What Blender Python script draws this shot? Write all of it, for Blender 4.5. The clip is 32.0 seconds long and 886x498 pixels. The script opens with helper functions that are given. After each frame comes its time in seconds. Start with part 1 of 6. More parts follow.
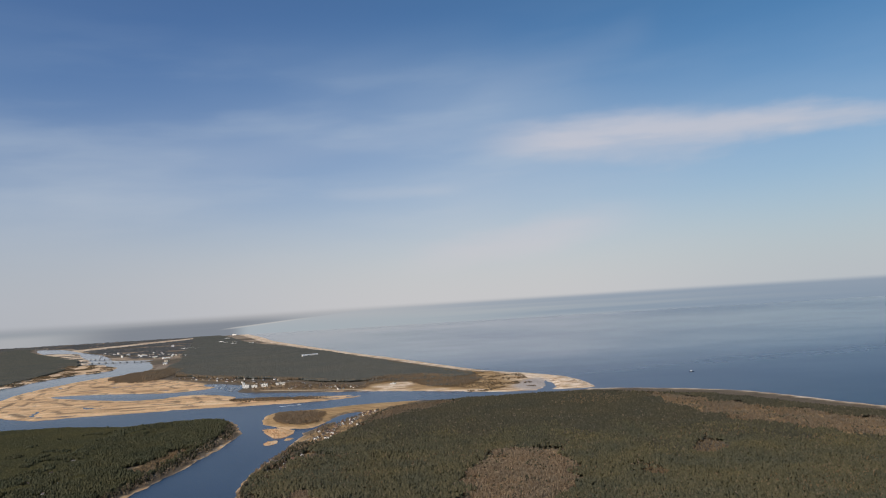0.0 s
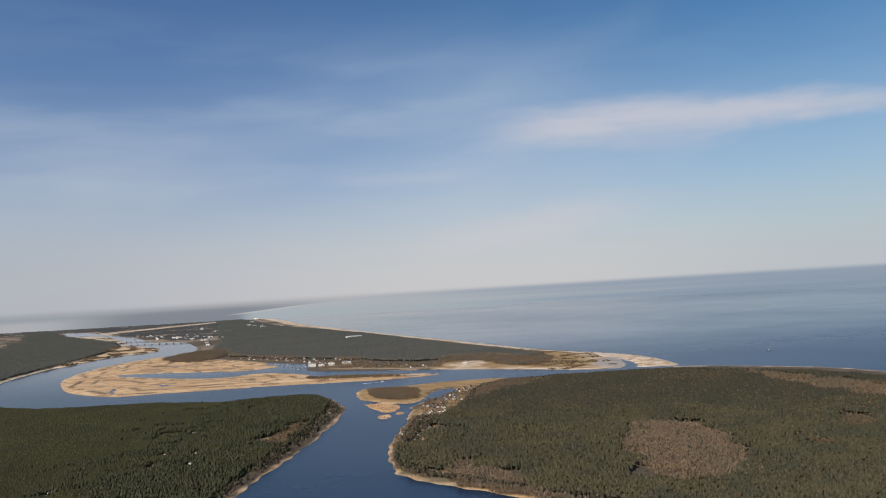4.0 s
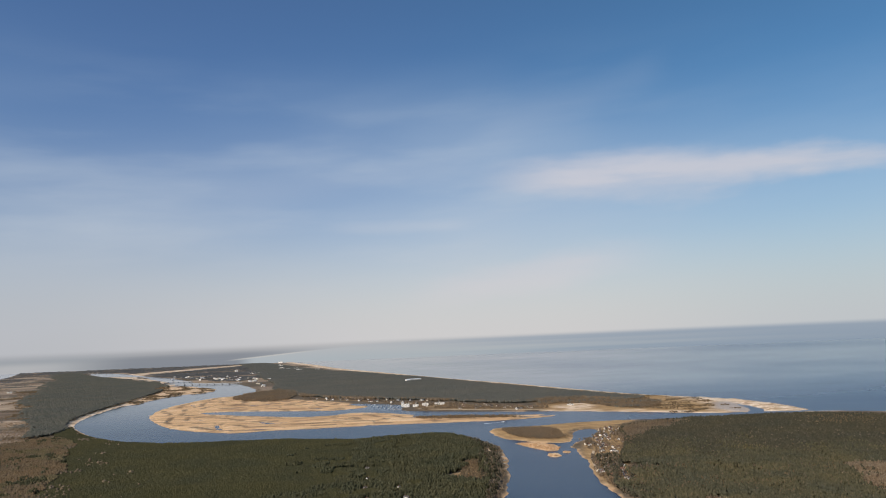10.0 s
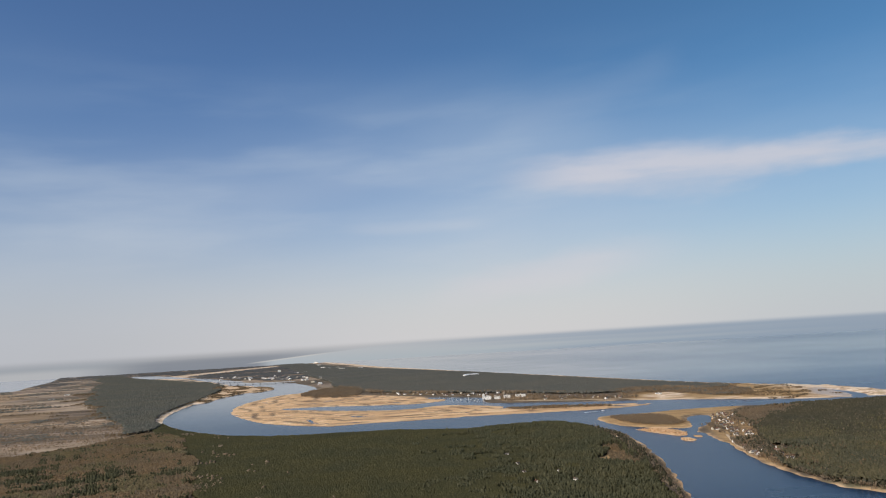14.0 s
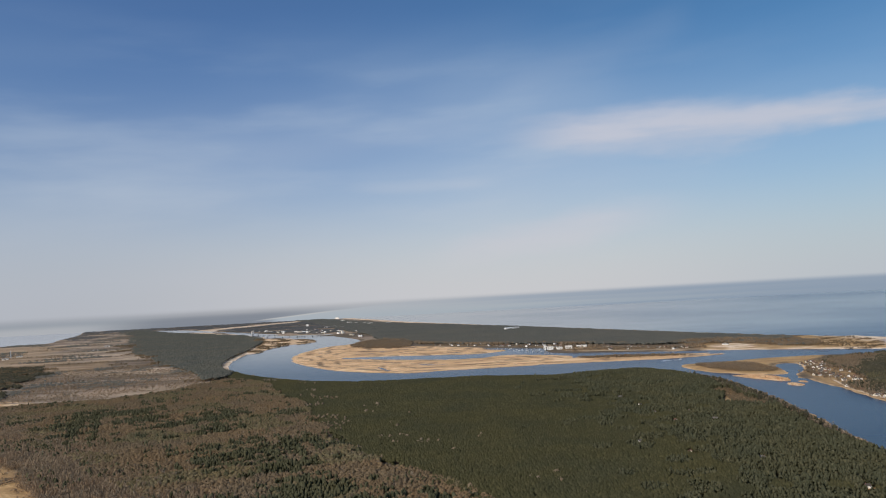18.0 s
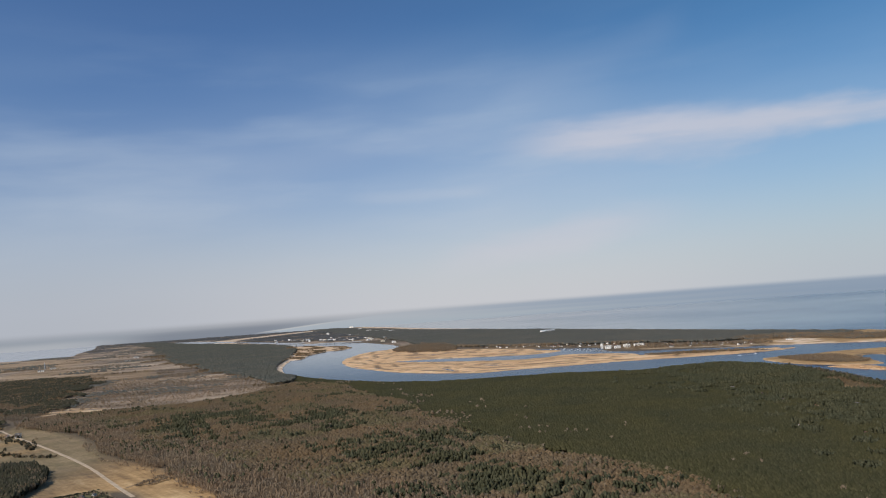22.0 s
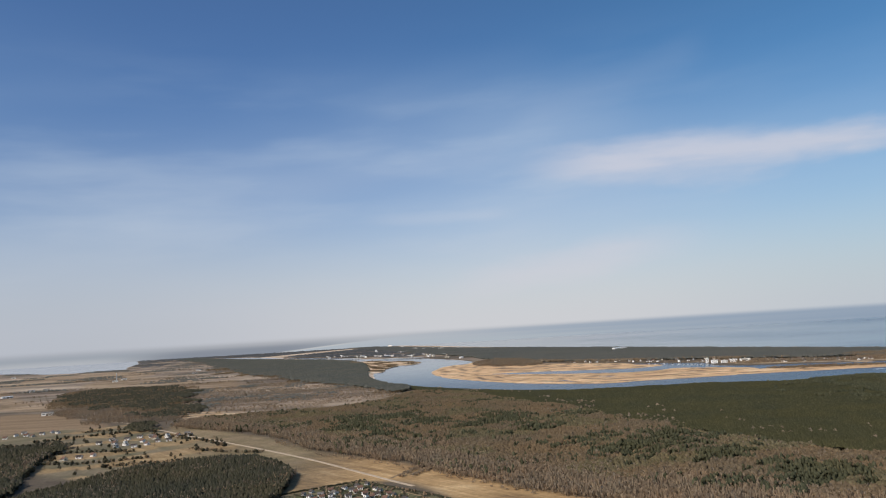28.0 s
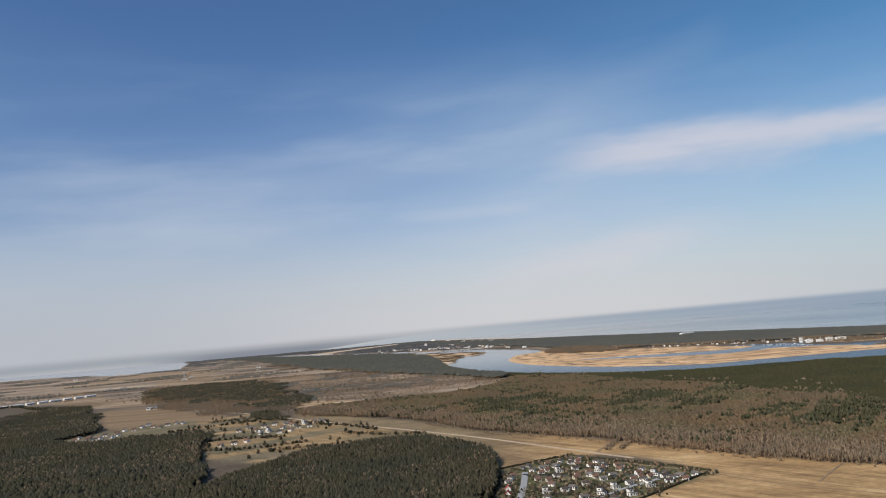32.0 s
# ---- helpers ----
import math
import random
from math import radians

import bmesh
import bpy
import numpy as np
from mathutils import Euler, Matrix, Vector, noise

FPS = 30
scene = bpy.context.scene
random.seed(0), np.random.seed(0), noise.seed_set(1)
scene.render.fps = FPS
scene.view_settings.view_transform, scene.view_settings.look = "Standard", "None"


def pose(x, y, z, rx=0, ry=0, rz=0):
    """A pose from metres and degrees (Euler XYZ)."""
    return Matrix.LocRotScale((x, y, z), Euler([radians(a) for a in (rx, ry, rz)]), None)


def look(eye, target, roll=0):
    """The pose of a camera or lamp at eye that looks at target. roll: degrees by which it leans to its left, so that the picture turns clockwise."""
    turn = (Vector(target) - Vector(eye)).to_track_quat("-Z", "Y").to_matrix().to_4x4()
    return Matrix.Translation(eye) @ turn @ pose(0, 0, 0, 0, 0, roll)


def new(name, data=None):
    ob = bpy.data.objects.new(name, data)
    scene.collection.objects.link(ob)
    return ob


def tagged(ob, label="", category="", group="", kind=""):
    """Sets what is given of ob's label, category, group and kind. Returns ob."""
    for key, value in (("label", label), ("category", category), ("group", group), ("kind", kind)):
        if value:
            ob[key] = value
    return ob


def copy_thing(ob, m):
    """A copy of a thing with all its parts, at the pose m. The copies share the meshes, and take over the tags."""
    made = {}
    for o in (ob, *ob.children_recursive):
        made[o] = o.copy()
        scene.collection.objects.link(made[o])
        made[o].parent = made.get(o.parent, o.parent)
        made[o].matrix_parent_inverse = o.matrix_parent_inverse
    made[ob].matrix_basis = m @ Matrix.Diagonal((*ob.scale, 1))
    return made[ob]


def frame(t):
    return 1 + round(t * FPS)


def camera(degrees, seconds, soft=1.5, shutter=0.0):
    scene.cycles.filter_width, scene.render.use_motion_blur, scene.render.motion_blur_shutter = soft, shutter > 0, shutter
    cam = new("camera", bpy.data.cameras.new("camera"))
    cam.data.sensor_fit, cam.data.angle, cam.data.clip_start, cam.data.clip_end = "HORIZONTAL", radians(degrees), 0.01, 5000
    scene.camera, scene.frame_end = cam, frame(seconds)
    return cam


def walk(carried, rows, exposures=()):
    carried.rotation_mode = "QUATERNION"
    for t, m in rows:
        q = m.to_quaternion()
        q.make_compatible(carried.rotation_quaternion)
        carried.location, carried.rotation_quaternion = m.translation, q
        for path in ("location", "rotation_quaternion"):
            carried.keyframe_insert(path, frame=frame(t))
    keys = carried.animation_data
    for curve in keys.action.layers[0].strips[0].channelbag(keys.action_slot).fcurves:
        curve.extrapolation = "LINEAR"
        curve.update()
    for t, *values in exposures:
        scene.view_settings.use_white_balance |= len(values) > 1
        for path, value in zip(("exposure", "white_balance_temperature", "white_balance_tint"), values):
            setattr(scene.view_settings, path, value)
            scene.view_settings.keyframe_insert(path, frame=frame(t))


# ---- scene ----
cam = camera(63.24, 32.0, 1.1)
# seconds, place in metres, then yaw, pitch and roll in degrees
ROWS = [
    (0.0, -13.7, -11.4, 131.4, -0.59, 4.33, -3.49),
    (0.5, -28.1, -10.2, 130.6, -0.57, 2.94, -3.64),
    (1.0, -42.5, -9.1, 129.8, -0.68, 3.01, -3.37),
    (1.5, -56.7, -8.0, 129.0, -0.87, 3.16, -3.28),
    (2.0, -70.8, -6.9, 128.2, -0.92, 3.69, -3.53),
    (2.5, -84.7, -5.9, 127.4, -0.59, 3.02, -3.32),
    (4.5, -139.4, -2.0, 124.0, -0.06, 3.64, -3.38),
    (5.0, -152.9, -0.5, 123.1, -0.40, 5.36, -3.82),
    (5.5, -166.8, 1.0, 122.2, -0.21, 5.53, -4.35),
    (6.0, -181.0, 2.5, 121.5, -0.11, 5.44, -4.79),
    (6.5, -195.4, 3.9, 120.9, 0.12, 5.64, -5.01),
    (7.0, -209.8, 5.3, 120.4, 0.23, 6.58, -4.94),
    (7.5, -224.3, 6.5, 119.9, -0.32, 7.16, -4.70),
    (8.0, -238.7, 7.6, 119.5, -0.17, 7.24, -3.87),
    (8.5, -253.1, 8.5, 119.0, -0.23, 6.98, -3.20),
    (9.0, -267.4, 9.4, 118.7, 0.01, 6.45, -2.59),
    (9.5, -281.6, 10.3, 118.2, -0.06, 6.34, -2.43),
    (10.0, -295.7, 11.0, 117.6, -0.06, 7.13, -2.39),
    (10.5, -309.8, 11.7, 116.9, -0.01, 7.15, -2.68),
    (11.0, -323.9, 12.2, 116.2, 0.61, 7.16, -2.83),
    (11.5, -337.9, 12.7, 115.4, 0.57, 7.07, -3.26),
    (12.0, -351.8, 13.0, 114.5, 0.64, 6.66, -3.64),
    (12.5, -365.6, 13.2, 113.6, 0.51, 6.91, -3.64),
    (13.0, -379.2, 13.2, 112.6, 1.21, 7.27, -3.32),
    (13.5, -392.6, 13.2, 111.5, 1.12, 7.62, -3.01),
    (14.0, -405.7, 13.0, 110.4, 1.25, 7.16, -3.44),
    (14.5, -418.7, 12.7, 109.1, 1.27, 6.71, -4.18),
    (16.5, -468.8, 14.2, 104.8, 1.94, 4.58, -5.40),
    (17.0, -481.5, 14.5, 103.7, 1.71, 3.53, -5.09),
    (17.5, -494.2, 15.0, 102.8, 1.92, 3.24, -4.11),
    (18.0, -506.8, 15.5, 101.9, 1.93, 3.93, -3.10),
    (18.5, -519.5, 16.1, 101.1, 1.58, 4.94, -2.37),
    (19.0, -532.1, 16.7, 100.2, 2.36, 5.36, -2.35),
    (19.5, -544.6, 17.4, 99.4, 1.16, 5.16, -1.84),
    (20.0, -557.1, 18.0, 98.5, 1.06, 4.76, -1.78),
    (20.5, -569.6, 18.5, 97.5, 1.31, 4.10, -2.17),
    (21.0, -582.0, 18.9, 96.5, 1.54, 4.08, -2.52),
    (21.5, -594.5, 19.2, 95.4, 1.43, 4.38, -3.16),
    (22.0, -606.9, 19.4, 94.2, 1.79, 4.64, -4.15),
    (22.5, -619.4, 19.4, 93.1, 2.33, 4.81, -5.14),
    (23.0, -631.9, 19.5, 92.0, 2.62, 5.95, -5.54),
    (23.5, -644.4, 19.6, 90.9, 2.18, 6.39, -5.78),
    (24.0, -656.8, 19.7, 90.0, 2.26, 6.46, -5.39),
    (24.5, -669.2, 19.9, 89.2, 2.02, 6.68, -5.21),
    (26.5, -718.9, 21.0, 86.3, 2.44, 6.37, -4.88),
    (27.0, -731.3, 21.4, 85.6, 2.06, 6.31, -3.87),
    (27.5, -743.7, 21.8, 85.0, 3.70, 5.96, -3.40),
    (28.0, -756.2, 22.3, 84.3, 3.14, 6.49, -3.43),
    (28.5, -768.7, 22.9, 83.6, 4.06, 6.47, -3.35),
    (29.0, -781.2, 23.5, 82.9, 4.55, 6.91, -3.47),
    (29.5, -793.7, 24.3, 82.1, 4.43, 6.57, -3.65),
    (30.0, -806.3, 25.1, 81.2, 3.99, 7.05, -4.18),
    (30.5, -818.8, 26.0, 80.3, 4.49, 6.99, -4.26),
    (31.0, -831.2, 26.9, 79.3, 4.53, 6.88, -4.58),
    (31.5, -843.7, 27.9, 78.3, 4.35, 7.01, -4.77),
    (32.0, -856.3, 28.9, 77.3, 5.22, 6.30, -4.99),
]
# seconds, stops, and the white balance that drifts a little: kelvin and tint
EXPOSURES = [(0.0, -0.04, 6500, 10), (2.0, -0.06, 6500, 10), (5.0, 0.01, 6500, 10), (8.0, 0.06, 6580, 10), (11.0, 0.06, 6660, 10), (14.0, 0.08, 6600, 10), (17.0, -0.02, 6420, 10), (20.0, 0.01, 6350, 10), (22.0, -0.02, 6300, 10), (24.0, 0.0, 6230, 10), (27.0, 0.08, 6330, 10), (30.0, 0.08, 6330, 10), (32.0, 0.09, 6430, 10)]
walk(cam, [(t, pose(x, y, z, 90 + pitch, 0, yaw) @ pose(0, 0, 0, 0, 0, roll)) for t, x, y, z, yaw, pitch, roll in ROWS], EXPOSURES)

# ---- world, sun ----
SUN_FROM = Vector((-0.58, -0.62, 0.62)).normalized()
world = bpy.data.worlds.new("sky")
scene.world = world
world.use_nodes = True
wn, wl = world.node_tree.nodes, world.node_tree.links
wn.clear()


def wnode(kind):
    return wn.new(kind)


def wmath(op, a, b=None, c=None, clamp=False):
    n = wnode("ShaderNodeMath")
    n.operation, n.use_clamp = op, clamp
    for i, v in enumerate((a, b, c)):
        if v is None:
            continue
        if isinstance(v, (int, float)):
            n.inputs[i].default_value = v
        else:
            wl.new(v, n.inputs[i])
    return n.outputs[0]


def wstep(v, lo, hi, out0=0.0, out1=1.0):
    n = wnode("ShaderNodeMapRange")
    n.interpolation_type = "SMOOTHSTEP"
    wl.new(v, n.inputs["Value"])
    n.inputs["From Min"].default_value, n.inputs["From Max"].default_value = lo, hi
    n.inputs["To Min"].default_value, n.inputs["To Max"].default_value = out0, out1
    return n.outputs["Result"]


def wmix(f, a, b):
    n = wnode("ShaderNodeMix")
    n.data_type = "RGBA"
    for index, v in ((0, f), (6, a), (7, b)):
        if isinstance(v, (int, float)):
            n.inputs[index].default_value = v
        elif isinstance(v, tuple):
            n.inputs[index].default_value = (*v, 1)
        else:
            wl.new(v, n.inputs[index])
    return n.outputs[2]


sky = wnode("ShaderNodeTexSky")
sky.sky_type, sky.sun_disc = "NISHITA", False
sky.sun_elevation = math.asin(SUN_FROM.z)
sky.sun_rotation = math.atan2(SUN_FROM.x, SUN_FROM.y)
sky.air_density, sky.dust_density, sky.ozone_density = 1.0, 0.4, 4.0
scaled = wnode("ShaderNodeVectorMath")
scaled.operation = "MULTIPLY"
way = wnode("ShaderNodeTexCoord").outputs["Generated"]
split = wnode("ShaderNodeSeparateXYZ")
wl.new(way, split.inputs[0])
wx, wy, wz = split.outputs
azim = wmath("ARCTAN2", wx, wy)
# the clear sky turns from violet blue in the west to a deeper teal in the east
wl.new(sky.outputs[0], scaled.inputs[0])
wl.new(wmix(wstep(azim, -0.45, 0.50), (0.0690, 0.0830, 0.0985), (0.0525, 0.0800, 0.0900)), scaled.inputs[1])


def sky_noise(along, up, lean, scale, detail, rough=0.52):
    """Noise stretched along the horizon, leaning a little."""
    v = wnode("ShaderNodeCombineXYZ")
    wl.new(wmath("MULTIPLY", azim, along), v.inputs[0])
    wl.new(wmath("ADD", wmath("MULTIPLY", wz, up), wmath("MULTIPLY", azim, lean)), v.inputs[1])
    t = wnode("ShaderNodeTexNoise")
    wl.new(v.outputs[0], t.inputs["Vector"])
    t.inputs["Scale"].default_value, t.inputs["Detail"].default_value, t.inputs["Roughness"].default_value = scale, detail, rough
    return t.outputs[0]


# a broad thin veil, finer wisps, and one long bright streak
broad = sky_noise(1.0, 3.6, -0.15, 1.5, 3.0, 0.4)
wisp = sky_noise(1.5, 8.0, -0.25, 1.9, 5.0, 0.5)
veil = wmath("MULTIPLY", wmath("ADD", wmath("MULTIPLY", wstep(broad, 0.36, 0.68), 0.55), wmath("MULTIPLY", wstep(wisp, 0.42, 0.74), 0.38)), wmath("MULTIPLY", wstep(wz, 0.42, 0.18, 0.0, 0.82), wstep(azim, 0.50, 0.05, 0.20, 1.0)), clamp=True)
fine = sky_noise(3.0, 9.0, 0.0, 2.6, 6.0)
tilted = wmath("MULTIPLY_ADD", azim, -0.038, 0.2175)
lift = wmath("ADD", tilted, wmath("MULTIPLY", wmath("SUBTRACT", fine, 0.5), 0.048))
across = wmath("ABSOLUTE", wmath("SUBTRACT", wz, lift))
thick = wmath("MULTIPLY", wstep(azim, 0.03, 0.25, 0.015, 0.031), wstep(azim, 0.30, 0.62, 1.0, 0.42))
core = wmath("MULTIPLY", wstep(wmath("DIVIDE", across, thick), 1.45, 0.15), wstep(sky_noise(2.2, 16.0, 0.6, 2.4, 5.0), 0.30, 0.58, 0.62, 1.0))
streak = wmath("MULTIPLY", core, wmath("MULTIPLY", wstep(azim, 0.03, 0.20, 0.0, 0.9), wstep(azim, 0.75, 0.48)))


def wisp_at(a0, a1, height, lean, half, strength):
    """A short thin wisp between two bearings."""
    mid = wmath("ADD", wmath("MULTIPLY_ADD", azim, lean, height), wmath("MULTIPLY", wmath("SUBTRACT", fine, 0.5), 0.02))
    band = wstep(wmath("ABSOLUTE", wmath("SUBTRACT", wz, mid)), half, 0.0, 0.0, strength)
    ends = wmath("MULTIPLY", wstep(azim, a0, a0 + 0.06), wstep(azim, a1, a1 - 0.06))
    return wmath("MULTIPLY", band, ends)


small_wisps = wmath("ADD", wmath("ADD", wisp_at(-0.17, 0.06, 0.156, 0.0, 0.012, 0.18), wisp_at(0.13, 0.25, 0.078, 0.1, 0.009, 0.15)), wmath("ADD", wisp_at(0.04, 0.34, 0.268, 0.22, 0.032, 0.06), wisp_at(-0.32, 0.06, 0.235, 0.12, 0.030, 0.07)), clamp=True)
haze = wmath("ADD", wstep(wz, 0.36, 0.04, 0.0, 0.47), wstep(wz, 0.18, -0.01, 0.0, 0.48))
colour = wmix(veil, scaled.outputs[0], (0.48, 0.57, 0.68))
colour = wmix(small_wisps, colour, (0.58, 0.62, 0.70))
colour = wmix(streak, colour, (0.545, 0.565, 0.655))
colour = wmix(haze, colour, wmix(wstep(azim, -0.60, 0.02), (0.455, 0.470, 0.510), wmix(wstep(azim, 0.12, 0.55), (0.590, 0.582, 0.596), (0.500, 0.525, 0.560))))
low = wmath("ABSOLUTE", wmath("SUBTRACT", wz, wmath("ADD", wmath("MULTIPLY_ADD", azim, 0.14, 0.065), wmath("MULTIPLY", wmath("SUBTRACT", fine, 0.5), 0.05))))
pink = wmath("MULTIPLY", wstep(low, 0.034, 0.0), wmath("MULTIPLY", wstep(azim, -0.08, 0.06), wstep(azim, 0.34, 0.16, 0.0, 0.3)))
colour = wmix(pink, colour, (0.665, 0.605, 0.635))
# far sea and far land painted as backdrop, with haze in their colours
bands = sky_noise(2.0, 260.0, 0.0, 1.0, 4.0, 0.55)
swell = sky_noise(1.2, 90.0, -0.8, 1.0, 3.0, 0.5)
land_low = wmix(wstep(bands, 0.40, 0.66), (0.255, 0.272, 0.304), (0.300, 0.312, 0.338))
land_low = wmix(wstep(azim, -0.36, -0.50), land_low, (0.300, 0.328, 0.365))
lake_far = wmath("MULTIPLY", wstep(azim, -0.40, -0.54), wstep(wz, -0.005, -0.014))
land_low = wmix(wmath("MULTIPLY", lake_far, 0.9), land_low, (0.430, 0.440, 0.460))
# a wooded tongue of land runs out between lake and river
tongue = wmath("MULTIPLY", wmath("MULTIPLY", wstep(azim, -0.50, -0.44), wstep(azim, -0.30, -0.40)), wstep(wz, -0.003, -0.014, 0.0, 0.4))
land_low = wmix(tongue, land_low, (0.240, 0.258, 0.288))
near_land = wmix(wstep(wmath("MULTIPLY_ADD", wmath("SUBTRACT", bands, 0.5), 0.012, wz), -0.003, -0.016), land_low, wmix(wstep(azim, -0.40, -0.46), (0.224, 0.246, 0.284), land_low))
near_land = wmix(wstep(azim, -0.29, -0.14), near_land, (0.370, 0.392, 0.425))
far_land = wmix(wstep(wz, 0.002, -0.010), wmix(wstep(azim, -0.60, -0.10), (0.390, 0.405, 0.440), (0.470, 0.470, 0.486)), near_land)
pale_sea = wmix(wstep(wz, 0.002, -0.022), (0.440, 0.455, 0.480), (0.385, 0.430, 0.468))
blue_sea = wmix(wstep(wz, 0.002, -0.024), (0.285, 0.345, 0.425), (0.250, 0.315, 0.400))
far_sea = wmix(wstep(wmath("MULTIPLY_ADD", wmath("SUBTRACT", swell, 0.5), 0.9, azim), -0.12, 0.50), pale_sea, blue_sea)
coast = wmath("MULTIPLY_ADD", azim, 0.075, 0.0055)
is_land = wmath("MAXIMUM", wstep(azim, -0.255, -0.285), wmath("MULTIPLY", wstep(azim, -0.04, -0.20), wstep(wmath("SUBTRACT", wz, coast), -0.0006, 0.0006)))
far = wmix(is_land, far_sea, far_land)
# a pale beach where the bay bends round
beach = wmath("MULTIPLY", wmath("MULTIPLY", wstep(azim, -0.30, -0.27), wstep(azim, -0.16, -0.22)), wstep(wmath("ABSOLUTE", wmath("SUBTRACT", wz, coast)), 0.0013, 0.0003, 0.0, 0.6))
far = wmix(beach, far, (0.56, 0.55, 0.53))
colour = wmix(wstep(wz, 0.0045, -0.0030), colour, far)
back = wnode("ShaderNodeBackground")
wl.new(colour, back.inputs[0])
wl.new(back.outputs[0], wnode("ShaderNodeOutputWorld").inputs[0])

sun = new("sun", bpy.data.lights.new("sun", "SUN"))
sun.data.energy, sun.data.angle, sun.data.color = 3.9, radians(0.6), (1.0, 0.94, 0.85)
sun.matrix_world = look(SUN_FROM * 500, (0, 0, 0))


# ---- materials ----
def material(name):
    m = bpy.data.materials.new(name)
    m.use_nodes = True
    return m, m.node_tree.nodes, m.node_tree.links, m.node_tree.nodes["Principled BSDF"]


def noise_at(nodes, links, size, detail=4.0, stretch=None, rough=0.55, turn=0.0):
    """Noise over the world in lumps of about that many metres."""
    n, g = nodes.new("ShaderNodeTexNoise"), nodes.new("ShaderNodeNewGeometry")
    n.inputs["Scale"].default_value, n.inputs["Detail"].default_value, n.inputs["Roughness"].default_value = 1.0, detail, rough
    mp = nodes.new("ShaderNodeMapping")
    mp.inputs["Scale"].default_value = stretch or (1 / size,) * 3
    spin = nodes.new("ShaderNodeMapping")
    spin.inputs["Rotation"].default_value[2] = turn
    links.new(g.outputs["Position"], spin.inputs["Vector"])
    links.new(spin.outputs[0], mp.inputs["Vector"])
    links.new(mp.outputs[0], n.inputs["Vector"])
    return n.outputs["Fac"]


def ramp(nodes, links, fac, stops):
    r = nodes.new("ShaderNodeValToRGB")
    links.new(fac, r.inputs[0])
    while len(r.color_ramp.elements) < len(stops):
        r.color_ramp.elements.new(0.5)
    for e, (p, c) in zip(r.color_ramp.elements, stops):
        e.position, e.color = p, (*c, 1)
    return r.outputs[0]


def mix(nodes, links, f, a, b, blend="MIX"):
    n = nodes.new("ShaderNodeMix")
    n.data_type, n.blend_type = "RGBA", blend
    for index, v in ((0, f), (6, a), (7, b)):
        if isinstance(v, (int, float)):
            n.inputs[index].default_value = v
        elif isinstance(v, tuple):
            n.inputs[index].default_value = (*v, 1)
        else:
            links.new(v, n.inputs[index])
    return n.outputs[2]


def bump(nodes, links, bsdf, height, distance, strength=0.6):
    b = nodes.new("ShaderNodeBump")
    b.inputs["Distance"].default_value, b.inputs["Strength"].default_value = distance, strength
    links.new(height, b.inputs["Height"])
    links.new(b.outputs[0], bsdf.inputs["Normal"])


def plain(name, colour, rough=0.7, metal=0.0, vary=0.12, size=1.5):
    """A painted or built surface with soft stains and a difference from thing to thing."""
    m, n, l, b = material(name)
    stain = ramp(n, l, noise_at(n, l, size), [(0.3, tuple(c * (1 - vary) for c in colour)), (0.7, tuple(min(1, c * (1 + vary)) for c in colour))])
    rnd = n.new("ShaderNodeObjectInfo").outputs["Random"]
    tone = ramp(n, l, rnd, [(0, (0.82, 0.82, 0.82)), (1, (1, 1, 1))])
    l.new(mix(n, l, 1.0, stain, tone, "MULTIPLY"), b.inputs["Base Color"])
    b.inputs["Roughness"].default_value, b.inputs["Metallic"].default_value = rough, metal
    b.inputs["Specular IOR Level"].default_value = 0.25
    return m


def foliage(name, stops, patch, patch_tone, rough=0.85, through_light=0.42):
    """Leaves or twigs: a tone for each tree, and lighter and darker patches over the stand."""
    m, n, l, b = material(name)
    each = n.new("ShaderNodeNewGeometry").outputs["Random Per Island"]
    c = ramp(n, l, each, stops)
    p = ramp(n, l, noise_at(n, l, patch), [(0.35, (1, 1, 1)), (0.68, patch_tone)])
    c = mix(n, l, 1.0, c, p, "MULTIPLY")
    g = ramp(n, l, noise_at(n, l, 0.9, 2.0), [(0.3, (0.8, 0.8, 0.8)), (0.7, (1.15, 1.15, 1.15))])
    c = mix(n, l, 1.0, c, g, "MULTIPLY")
    l.new(c, b.inputs["Base Color"])
    b.inputs["Roughness"].default_value = rough
    b.inputs["Specular IOR Level"].default_value = 0.1
    # loose foliage lets part of the light through
    thin_side, both = n.new("ShaderNodeBsdfTranslucent"), n.new("ShaderNodeMixShader")
    l.new(c, thin_side.inputs[0])
    both.inputs[0].default_value = through_light
    l.new(b.outputs[0], both.inputs[1])
    l.new(thin_side.outputs[0], both.inputs[2])
    l.new(both.outputs[0], n["Material Output"].inputs[0])
    return m


PINE = foliage("pine_needles", [(0, (0.076, 0.073, 0.048)), (0.5, (0.098, 0.091, 0.059)), (0.95, (0.120, 0.108, 0.073)), (1, (0.152, 0.127, 0.092))], 70, (1.25, 1.13, 1.0))
PINE_CROWN = foliage("pine_crowns", [(0, (0.093, 0.091, 0.056)), (0.5, (0.117, 0.112, 0.070)), (0.95, (0.142, 0.131, 0.083)), (1, (0.175, 0.147, 0.099))], 45, (1.42, 1.24, 1.02))
PINE_YOUNG = foliage("young_pine_needles", [(0, (0.072, 0.072, 0.036)), (0.6, (0.089, 0.085, 0.044)), (1, (0.106, 0.100, 0.052))], 60, (1.28, 1.18, 1.0))
PINE_DARK = foliage("dark_spruce_needles", [(0, (0.064, 0.062, 0.040)), (0.8, (0.087, 0.084, 0.056)), (1, (0.126, 0.106, 0.077))], 50, (1.25, 1.13, 0.98))
